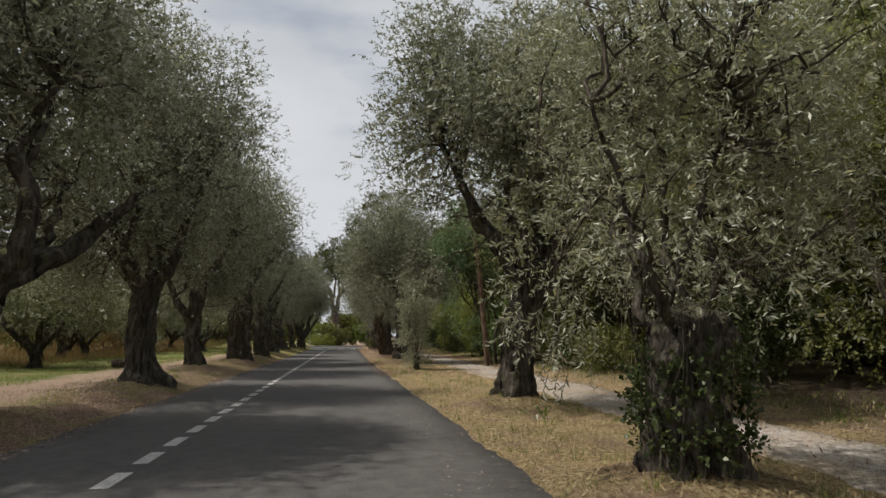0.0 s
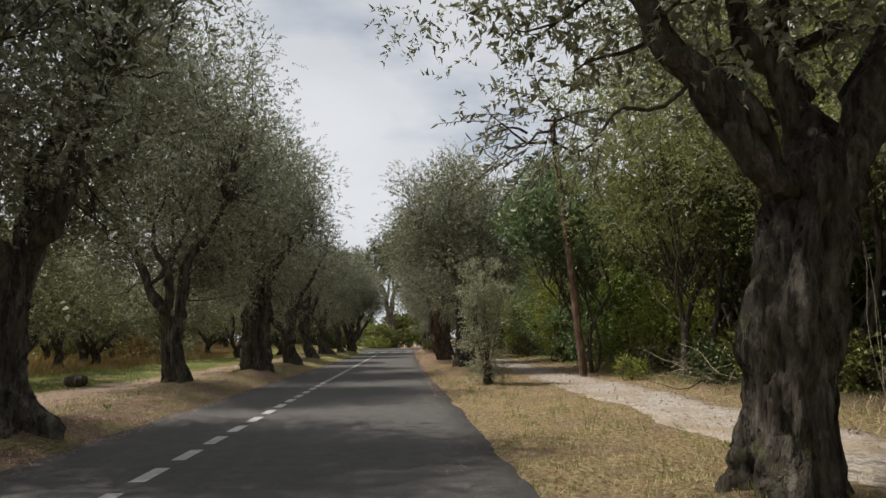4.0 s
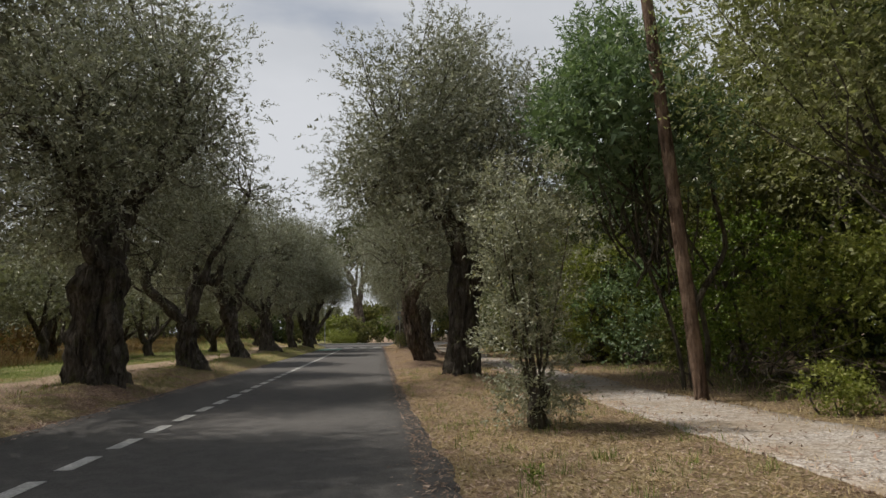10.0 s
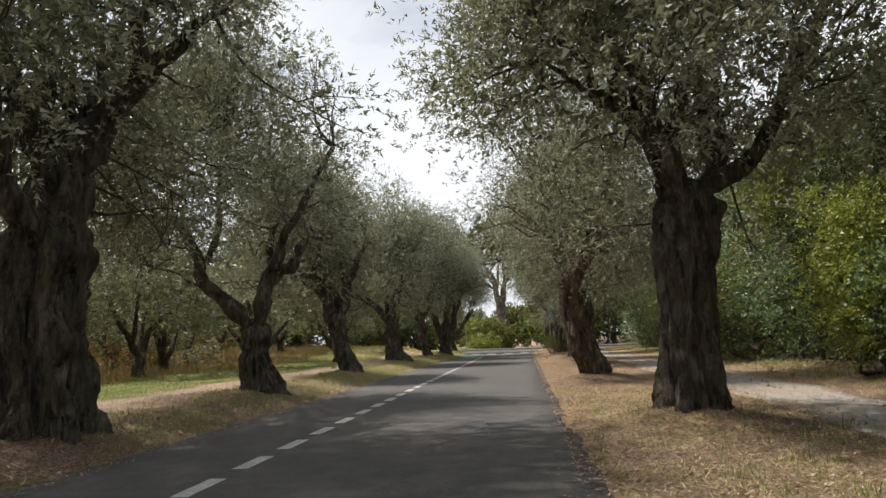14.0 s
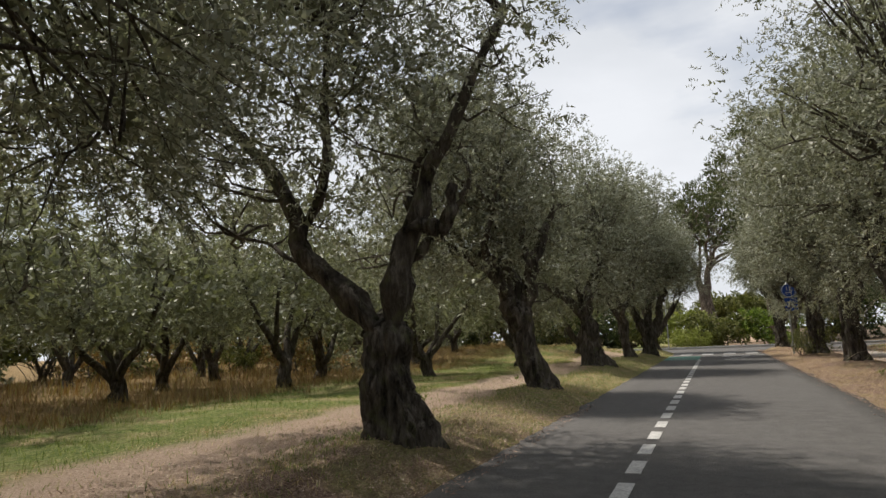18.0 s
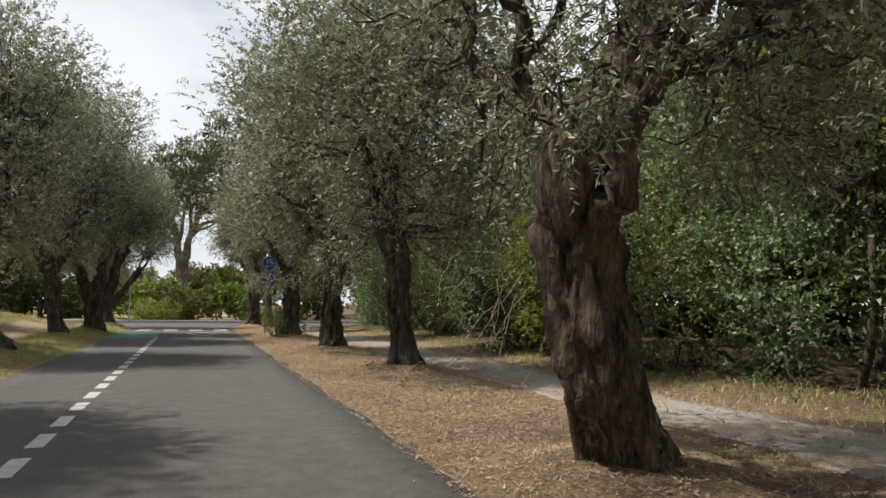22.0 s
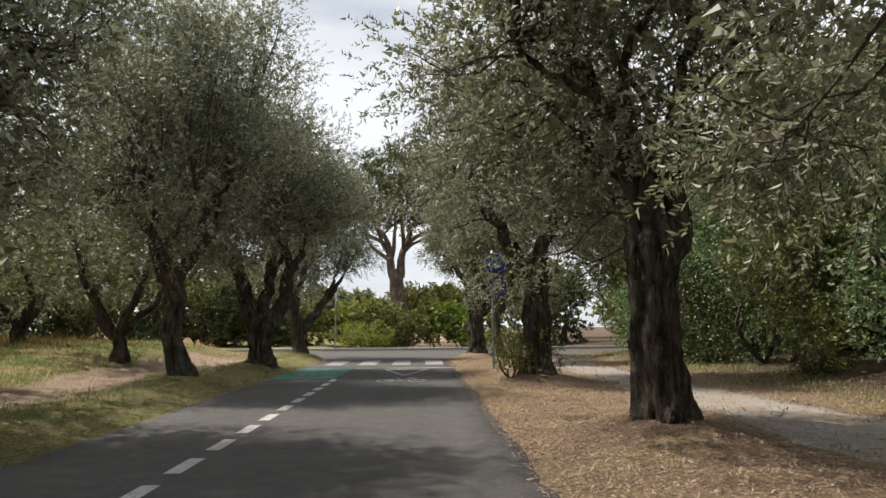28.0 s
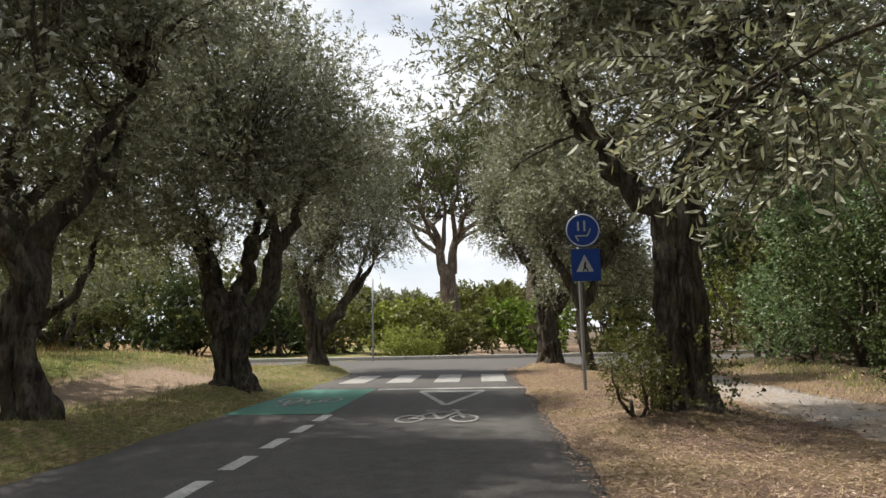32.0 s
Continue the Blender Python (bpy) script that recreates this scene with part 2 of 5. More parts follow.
def gravel_material():
    n = Nodes("pale_gravel")
    vor = n.node("ShaderNodeTexVoronoi", Scale=48.0)
    n.link(n.pos.outputs["Position"], vor.inputs["Vector"])
    stone = n.ramp(vor.outputs["Color"], (0.05, (0.17, 0.148, 0.13)), (0.4, (0.36, 0.32, 0.285)), (0.95, (0.58, 0.53, 0.485)))
    sep = n.node("ShaderNodeSeparateXYZ", Vector=n.pos.outputs["Position"])
    earthy = n.noise(1.1, 5)
    far = n.step(sep.outputs[1], 20.5, 27)
    grey = n.ramp(n.noise(40, 4), (0.3, (0.20, 0.185, 0.175)), (0.7, (0.33, 0.305, 0.285)))
    col = n.mix(far, stone, n.mix(0.35, grey, stone))
    col = n.mix(n.ramp(earthy, (0.42, 0.0), (0.66, 0.75)), col, (0.31, 0.24, 0.165))
    col = n.mix(n.ramp(n.noise(9, 5), (0.52, 0.0), (0.66, 0.6)), col, (0.21, 0.165, 0.12))
    n.bump(vor.outputs["Distance"], 0.7, 0.012)
    return n.done(col, 0.95, 0, 0.2)


def paint_material(name, colour, worn):
    n = Nodes(name)
    chips = n.noise(38, 6, None, 0.7)
    thin = n.noise(5, 3)
    c = n.mix(n.ramp(chips, (0.42, 0.0), (0.7, 0.9)), colour, worn)
    c = n.mix(n.ramp(thin, (0.4, 0.0), (0.75, 0.5)), c, worn)
    n.bump(n.noise(260, 2), 0.3, 0.003)
    return n.done(c, 0.75, 0, 0.3)


def ground_material():
    """Straw and leaf litter by the road, green grass and dry field behind it, brown woodland floor across the path."""
    n = Nodes("verge_and_field")
    sep = n.node("ShaderNodeSeparateXYZ", Vector=n.pos.outputs["Position"])
    wob = n.maths("MULTIPLY_ADD", n.noise(0.55, 4), 3.2, -1.6)
    x = n.maths("ADD", sep.outputs[0], wob)
    y = n.maths("ADD", sep.outputs[1], n.maths("MULTIPLY", wob, 3.0))
    fine = n.noise(38, 9, None, 0.78)
    lie = n.noise(26, 7, n.coords(1.0, 0.45, 1), 0.75)
    blades = n.noise(30, 6, n.coords(1, 0.3, 1), 0.7)
    soil = n.ramp(n.noise(2.2, 6, None, 0.7), (0.46, 0.0), (0.62, 0.75))
    straw = n.ramp(lie, (0.36, (0.11, 0.075, 0.038)), (0.47, (0.33, 0.245, 0.128)), (0.56, (0.50, 0.395, 0.225)), (0.66, (0.66, 0.55, 0.35)))
    straw = n.mix(n.ramp(n.noise(6.5, 6, None, 0.7), (0.46, 0.0), (0.62, 0.75)), straw, n.mix(0.4, straw, (0.14, 0.10, 0.06)))
    litter = n.ramp(fine, (0.37, (0.085, 0.052, 0.038)), (0.46, (0.23, 0.15, 0.112)), (0.54, (0.38, 0.265, 0.20)), (0.64, (0.58, 0.44, 0.345)))
    litter = n.mix(soil, litter, n.mix(0.4, litter, (0.12, 0.078, 0.056)))
    green = n.ramp(blades, (0.34, (0.065, 0.09, 0.022)), (0.5, (0.15, 0.185, 0.05)), (0.66, (0.33, 0.325, 0.125)))
    rust = n.ramp(blades, (0.36, (0.09, 0.06, 0.028)), (0.52, (0.22, 0.145, 0.065)), (0.66, (0.36, 0.26, 0.12)))
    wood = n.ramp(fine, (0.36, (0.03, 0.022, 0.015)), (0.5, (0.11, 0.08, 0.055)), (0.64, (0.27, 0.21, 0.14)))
    sand = n.ramp(fine, (0.34, (0.23, 0.155, 0.11)), (0.5, (0.45, 0.33, 0.25)), (0.66, (0.62, 0.49, 0.385)))
    right = n.mix(n.step(y, 17, 27), n.mix(n.ramp(n.noise(1.6, 4), (0.48, 0.0), (0.66, 0.75)), straw, litter), n.mix(n.ramp(n.noise(1.2, 4), (0.4, 0.0), (0.65, 0.8)), litter, straw))
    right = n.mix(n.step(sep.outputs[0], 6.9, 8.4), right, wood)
    near_left = n.mix(n.ramp(n.noise(1.4, 4), (0.42, 0.0), (0.6, 0.85)), litter, n.mix(0.5, straw, green))
    mown = n.mix(n.ramp(n.noise(2.4, 6, None, 0.65), (0.40, 0.0), (0.60, 1.0)), n.mix(0.75, straw, green), n.mix(0.25, straw, green))
    mown = n.mix(n.ramp(n.noise(7.0, 5), (0.50, 0.0), (0.66, 0.7)), mown, litter)
    near_left = n.mix(n.step(y, 28, 34), near_left, mown)
    left = n.mix(n.step(x, -2.6, -3.9), near_left, n.mix(n.ramp(n.noise(0.9, 4), (0.45, 0.0), (0.62, 0.8)), green, straw))
    xs = n.maths("MULTIPLY_ADD", wob, 0.35, sep.outputs[0])
    strip = n.maths("MULTIPLY", n.step(xs, -4.9, -4.2), n.step(xs, -2.5, -3.0))
    left = n.mix(n.maths("MULTIPLY", strip, n.step(y, 60, 55)), left, sand)
    left = n.mix(n.step(x, -8.0, -9.6), left, rust)
    n.bump(fine, 1.0, 0.06)
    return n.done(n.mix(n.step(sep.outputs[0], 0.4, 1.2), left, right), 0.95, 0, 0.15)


ASPHALT, GRAVEL, GROUND = asphalt_material(), gravel_material(), ground_material()
WHITE_PAINT = paint_material("worn_white_paint", (0.56, 0.55, 0.53), (0.22, 0.21, 0.20))
FADED_PAINT = paint_material("faded_white_paint", (0.40, 0.39, 0.375), (0.14, 0.133, 0.128))
GREEN_PAINT = paint_material("worn_green_paint", (0.065, 0.24, 0.185), (0.085, 0.11, 0.10))


def plain(name, colour, rough=0.5, metal=0.0, speck=0.12):
    n = Nodes(name)
    d = tuple(c * (1 - speck * 2) for c in colour)
    col = n.mix(n.ramp(n.noise(14, 5), (0.35, 0.0), (0.75, 1.0)), colour, d)
    n.bump(n.noise(90, 3), 0.15, 0.003)
    return n.done(col, rough, metal)


STEEL = plain("galvanised_steel", (0.42, 0.43, 0.44), 0.45, 0.85)
# sign blue and white are darkened for the shade the sign stands in
SIGN_BLUE = plain("blue_sign_enamel", (0.02, 0.06, 0.27), 0.35, 0.0, 0.06)
SIGN_WHITE = plain("dimmed_sign_white", (0.40, 0.43, 0.47), 0.35, 0.0, 0.05)
SIGN_DARK = plain("dark_sign_print", (0.03, 0.03, 0.035), 0.4, 0.0, 0.05)
POLE_WOOD = bark_material("creosoted_pole", (0.10, 0.066, 0.047), (0.205, 0.138, 0.10), (0.31, 0.222, 0.168), 1.2, 0.0)
WIRE = plain("black_cable", (0.02, 0.02, 0.022), 0.6)
KERB = plain("concrete_kerb", (0.42, 0.41, 0.39), 0.9)

# ---- mesh helpers ----


def quick_mesh(name, verts, faces, smooth=False):
    """A mesh from arrays; faces is (n, 3) or (n, 4)."""
    verts, faces = np.asarray(verts, np.float32), np.asarray(faces, np.int32)
    me = bpy.data.meshes.new(name)
    me.vertices.add(len(verts))
    me.vertices.foreach_set("co", verts.ravel())
    k = faces.shape[1]
    me.loops.add(faces.size)
    me.loops.foreach_set("vertex_index", faces.ravel())
    me.polygons.add(len(faces))
    me.polygons.foreach_set("loop_start", np.arange(0, faces.size, k, dtype=np.int32))
    me.polygons.foreach_set("loop_total", np.full(len(faces), k, np.int32))
    if smooth:
        me.polygons.foreach_set("use_smooth", np.ones(len(faces), bool))
    me.update(calc_edges=True)
    return me


def part(name, mesh, material, parent=None, label=""):
    """Links a mesh or bmesh as one object, under a thing or a part of it."""
    if isinstance(mesh, bmesh.types.BMesh):
        me = bpy.data.meshes.new(name)
        mesh.to_mesh(me)
        mesh.free()
        mesh = me
    if material is not None and not mesh.materials:
        mesh.materials.append(material)
    ob = new(name, mesh)
    if parent is not None:
        ob.parent = parent
    return tagged(ob, label)


def thing(name, x, y, z, label, category, group="", kind=""):
    ob = new(name)
    ob.location = (x, y, z)
    ob.empty_display_size = 0.2
    return tagged(ob, label, category, group, kind)


def unit(v):
    return v / np.maximum(np.linalg.norm(v, axis=-1, keepdims=True), 1e-9)


def merge(pieces):
    """One vertex and one face array from several."""
    vs, fs, k = [], [], 0
    for v, f in pieces:
        vs.append(v)
        fs.append(f + k)
        k += len(v)
    return np.concatenate(vs), np.concatenate(fs)


def tube(pts, radii, sides=8, cap=True, warp=None):
    """A tube along points. warp(angle, share of length) multiplies the radius."""
    pts = np.asarray(pts, float)
    radii = np.asarray(radii, float)
    m = len(pts)
    tan = unit(np.gradient(pts, axis=0))
    ref = np.array([1.0, 0, 0]) if abs(tan[0, 0]) < 0.8 else np.array([0, 1.0, 0])
    a = np.arange(sides) / sides * 2 * math.pi
    vs = []
    for i in range(m):
        u = unit(ref - tan[i] * np.dot(ref, tan[i]))
        w = np.cross(tan[i], u)
        r = radii[i] * (warp(a, i / (m - 1)) if warp else np.ones(sides))
        vs.append(pts[i] + np.outer(np.cos(a) * r, u) + np.outer(np.sin(a) * r, w))
    v = np.concatenate(vs)
    f = [(i * sides + j, i * sides + (j + 1) % sides, (i + 1) * sides + (j + 1) % sides, (i + 1) * sides + j) for i in range(m - 1) for j in range(sides)]
    if cap:
        v = np.vstack([v, pts[-1] + tan[-1] * radii[-1] * 0.4])
        k = (m - 1) * sides
        f += [(k + j, k + (j + 1) % sides, len(v) - 1, len(v) - 1) for j in range(sides)]
    f = np.array(f)
    if cap:  # the cap's faces are triangles folded into quads: give them a true fourth corner
        mid = v[k:k + sides] * 0.5 + v[-1] * 0.5
        base = len(v)
        v = np.vstack([v, mid])
        f = f[:-sides]
        f = np.vstack([f, [(k + j, k + (j + 1) % sides, base + (j + 1) % sides, base + j) for j in range(sides)]])
        f = np.vstack([f, [(base + j, base + j + 1, base + (j + 2) % sides, len(v) - 1 - sides) for j in range(0, sides - 1, 2)]]) if sides % 2 == 0 else f
    return v, f


def bent(rng, a, b, n, sag):
    """A wandering line from a to b."""
    t = np.linspace(0, 1, n)[:, None]
    line = np.asarray(a) * (1 - t) + np.asarray(b) * t
    for k in (1, 2, 3):
        line += np.sin(t * math.pi * k) * rng.normal(0, sag / k, 3)
    return line


def sprigs(rng, heads, dirs, per, length, L, W, splay=0.8, jitter=0.25, tri=False):
    """Leaves set along short twigs that start at heads and run along dirs."""
    n = len(heads)
    d = unit(dirs)
    t = (np.arange(per) + 0.5) / per
    t = np.clip(t[None, :] + rng.uniform(-0.08, 0.08, (n, per)), 0, 1)
    ln = length * rng.uniform(0.6, 1.3, (n, 1))
    droop = np.zeros((n, per, 3))
    droop[..., 2] = -0.18 * (t * ln) ** 2 / max(length, 0.05)
    base = heads[:, None, :] + d[:, None, :] * (t * ln)[..., None] + droop
    side = unit(np.cross(d[:, None, :], rng.normal(size=(n, per, 3))))
    ld = unit(d[:, None, :] * (1.0 - splay * 0.5) + side * splay + rng.normal(0, jitter, (n, per, 3)))
    nor = unit(np.cross(ld, rng.normal(size=(n, per, 3)) + np.array([0, 0, 0.9])))
    wid = np.cross(nor, ld)
    s = rng.uniform(0.65, 1.25, (n, per, 1))
    p0 = base
    p2 = base + ld * L * s
    mid = base + ld * L * s * 0.48 + nor * W * 0.3
    p1, p3 = mid + wid * W * s * 0.5, mid - wid * W * s * 0.5
    if tri:
        low = p0 * 0.75 + mid * 0.25
        v = np.stack([low + (p1 - p3) * 0.5, p2, low - (p1 - p3) * 0.5], axis=2).reshape(-1, 3)
        return v, np.arange(len(v)).reshape(-1, 3)
    v = np.stack([p0, p1, p2, p3], axis=2).reshape(-1, 3)
    return v, np.arange(len(v)).reshape(-1, 4)


def clump_leaves(rng, centres, radii, axis, count, per, length, L, W, up=0.35, out=0.9, splay=0.8, tri=False, shell=0.15):
    """Sprigs that stand out of clumps and away from the crown's middle."""
    k = rng.integers(0, len(centres), count)
    off = unit(rng.normal(size=(count, 3))) * rng.uniform(shell, 1.0, (count, 1)) ** 0.6
    heads = centres[k] + off * radii[k][:, None] * np.array([1, 1, 0.85])
    away = unit(heads - axis)
    dirs = off * 0.8 + away * out + np.array([0, 0, up]) + rng.normal(0, 0.35, (count, 3))
    return sprigs(rng, heads, dirs, per, length, L, W, splay, 0.25, tri)


# ---- ground, road and path ----
ROAD_L, ROAD_R, ROAD_END = -1.32, 2.55, 61.0
TRUNK_SPOTS = []


def right_edge(y):
    return ROAD_R + 0.38 * max(0.0, 1 - max(0.0, y - 4) / 22) + (max(0.0, y - 57.5) ** 2) * 0.12


def left_edge(y):
    return ROAD_L - (max(0.0, y - 57.5) ** 2) * 0.12


def wander(x, y, s=1.0, seed=0.0):
    return noise.noise((x * s, y * s, seed))


def ground_height(x, y):
    """The verge lies a little over the road's edge, uneven, flat where the road and the path run."""
    if ROAD_END - 1 < y < 67.2 and abs(x) < 90:
        return -0.06
    d = max(left_edge(min(y, 61)) - x, x - right_edge(min(y, 61)))
    s = min(1.0, max(0.0, (d + 0.22) / 0.32))
    h = -0.06 + s * (0.07 + 0.03 * wander(x, y, 0.8) + 0.02 * wander(x, y, 2.7, 4.0))
    if 4.3 < x < 7.2:
        k = min(1.0, (x - 4.3) / 0.5, (7.2 - x) / 0.5)
        h = h * (1 - k) + 0.004 * k
    if x < -1.5:
        h += 0.14 * min(1.0, (-1.5 - x) / 0.6)
    if x < -3.0 and 44 < y < 60:  # a grassy bank before the crossing
        k = min(1.0, (-3.0 - x) / 3.0) * min(1.0, (y - 44) / 10) * min(1.0, (60 - y) / 2.5)
        h += 0.5 * k * k * (3 - 2 * k)
    if x > 7:
        h += 0.25 * min(1.0, (x - 7) / 3)
    if x < -4:
        h += 0.10 * wander(x, y, 0.25, 2.0) * min(1.0, (-4 - x) / 3)
    for tx, ty, r in TRUNK_SPOTS:
        q = ((x - tx) ** 2 + (y - ty) ** 2) / (r * 4.4) ** 2
        if q < 1:
            h += (0.17 if tx > 0 else 0.11) * (1 - q) ** 2 * s
    return h


def on_track(x, y):
    """The bare sandy track worn beside the left row of trees."""
    return 2 < y < 55 and abs(x + 3.72 + 0.35 * wander(0, y, 0.35)) < 0.72 + 0.25 * wander(x, y, 1.3, 7.0)


def build_ground():
    def axis(dense_lo, dense_hi, step, reach):
        mid = np.arange(dense_lo, dense_hi + step, step)
        out = np.geomspace(step * 2, reach, 26)
        return np.concatenate([dense_lo - out[::-1], mid, mid[-1] + out])
    xs, ys = axis(-9, 9.5, 0.22, 2500), axis(-4, 64, 0.3, 2500)
    v = [(x, y, ground_height(x, y)) for y in ys for x in xs]
    nx = len(xs)
    f = [(j * nx + i, j * nx + i + 1, (j + 1) * nx + i + 1, (j + 1) * nx + i) for j in range(len(ys) - 1) for i in range(nx - 1)]
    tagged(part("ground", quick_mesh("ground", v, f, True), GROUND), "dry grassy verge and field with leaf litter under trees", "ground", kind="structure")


def strip(name, ys, left, right, z, material, across=10, crown=0.0, thick=0.06):
    """A slab of paving between two edges that wander."""
    v, f = [], []
    k = across + 3
    for y in ys:
        a, b = left(y), right(y)
        v.append((a - 0.015, y, z - thick))
        for i in range(across + 1):
            t = i / across
            v.append((a + (b - a) * t, y, z + crown * (1 - (2 * t - 1) ** 2)))
        v.append((b + 0.015, y, z - thick))
    for j in range(len(ys) - 1):
        for i in range(k - 1):
            f.append((j * k + i, j * k + i + 1, (j + 1) * k + i + 1, (j + 1) * k + i))
    return part(name, quick_mesh(name, v, f, True), material)


def build_paving():
    ys = np.arange(-9, ROAD_END + 0.01, 0.15)
    road = strip("road", ys, lambda y: left_edge(y) + 0.09 * wander(0, y, 1.1) + 0.05 * wander(3, y, 5), lambda y: right_edge(y) + 0.10 * wander(9, y, 0.9) + 0.05 * wander(5, y, 5), 0.0, ASPHALT)
    tagged(road, "worn grey asphalt cycle road shaded by olive trees", "road", kind="structure")
    cross = strip("road_crossing", np.array([ROAD_END, 62.5, 64, 65.5, 66.6]), lambda y: -95.0, lambda y: 95.0, -0.004, ASPHALT, 30)
    tagged(cross, "pale worn asphalt road crossing the end of the avenue", "road", kind="structure")
    path = strip("gravel_path", np.arange(-9, ROAD_END, 0.2), lambda y: 5.02 + 0.22 * wander(2, y, 0.5) + 0.10 * wander(8, y, 2.4) + 0.07 * wander(4, y, 6.3), lambda y: 6.42 + 0.3 * wander(6, y, 0.45) + 0.12 * wander(1, y, 2.2) + 0.08 * wander(3, y, 6.1), 0.016, GRAVEL, 6)
    tagged(path, "pale gravel footpath beside the dry grass verge", "path", kind="structure")


def flat_piece(name, outline, z, material, parent, label=""):
    """A thin painted shape on the road: an outline extruded by 3 mm."""
    bm = bmesh.new()
    face = bm.faces.new([bm.verts.new((x, y, z)) for x, y in outline])
    bmesh.ops.recalc_face_normals(bm, faces=[face])
    if face.normal.z < 0:
        face.normal_flip()
    ext = bmesh.ops.extrude_face_region(bm, geom=[face])
    for e in ext["geom"]:
        if isinstance(e, bmesh.types.BMVert):
            e.co.z += 0.003
    return part(name, bm, material, parent, label)


# ---- trees ----


def gnarly(rng, amount, lobes=5, twist=1.2):
    """How an old olive trunk swells and furrows round its axis."""
    ph, ph2, ph3 = rng.uniform(0, 6.28, 3)
    kk = rng.integers(7, 10)

    def warp(a, t):
        tw = t * twist
        return 1 + amount * (0.5 * np.sin(lobes * a + ph + tw * 2) + 0.3 * np.sin((lobes - 2) * a + ph2 - tw) + 0.28 * np.sin(kk * a + ph3 + tw * 3) + 0.14 * np.sin(17 * a + ph + 9 * t))
    return warp


def trunk_mesh(rng, base_r, height, lean, bend=(0, 0), flare=1.7, amount=0.16, sides=64, rings=44, top=1.0):
    t = np.linspace(0, 1, rings)
    z = -0.15 + (height + 0.15) * t
    pts = np.stack([lean[0] * t + bend[0] * np.sin(t * math.pi) + 0.03 * np.sin(t * 7 + 1), lean[1] * t + bend[1] * np.sin(t * math.pi) + 0.03 * np.cos(t * 6), z], 1)
    r = base_r * (1 - 0.22 * t * (1 - t) * 2) * (1 + (flare - 1) * np.exp(-np.maximum(z, 0) / 0.22)) * (1 + (top - 1) * t ** 2)
    r *= 1 + 0.05 * np.sin(t * 11 + rng.uniform(0, 6))
    r *= np.sqrt(1 - 0.75 * np.clip((t - 0.80) / 0.20, 0, 1) ** 2)
    core = gnarly(rng, amount)
    roots = rng.uniform(0, 6.28)

    def warp(a, s):
        foot = math.exp(-s * height / 0.22)
        return core(a, s) + foot * 0.22 * np.sin(5 * a + roots)
    v, f = tube(pts, r, sides, True, warp)
    d = np.array([noise.noise(Vector((p[0] * 3.2, p[1] * 3.2, p[2] * 1.6))) * 0.08 + noise.noise(Vector((p[0] * 9, p[1] * 9, p[2] * 3.5))) * 0.045 - 0.10 * max(0.0, 0.24 - abs(noise.noise(Vector((p[0] * 8, p[1] * 8, p[2] * 1.5))))) / 0.24 - 0.05 * max(0.0, 0.2 - abs(noise.noise(Vector((p[0] * 17, p[1] * 17, p[2] * 3.5))))) / 0.2 for p in v]) * base_r * 2.2
    for _ in range(5):  # burrs and healed cuts
        a, h = rng.uniform(0, 6.283), rng.uniform(0.15, 0.95) * height
        k = np.array([np.interp(h, z, pts[:, 0]) + math.cos(a) * base_r, np.interp(h, z, pts[:, 1]) + math.sin(a) * base_r, h])
        q = np.linalg.norm(v - k, axis=1) / (base_r * rng.uniform(0.3, 0.55))
        d += base_r * 0.20 * np.exp(-q * q)
    ax = np.interp(v[:, 2], z, pts[:, 0]), np.interp(v[:, 2], z, pts[:, 1])
    out = v.copy()
    out[:, 0] -= ax[0]
    out[:, 1] -= ax[1]
    out[:, 2] = 0
    v = v + unit(out) * d[:, None]
    return v, f, pts


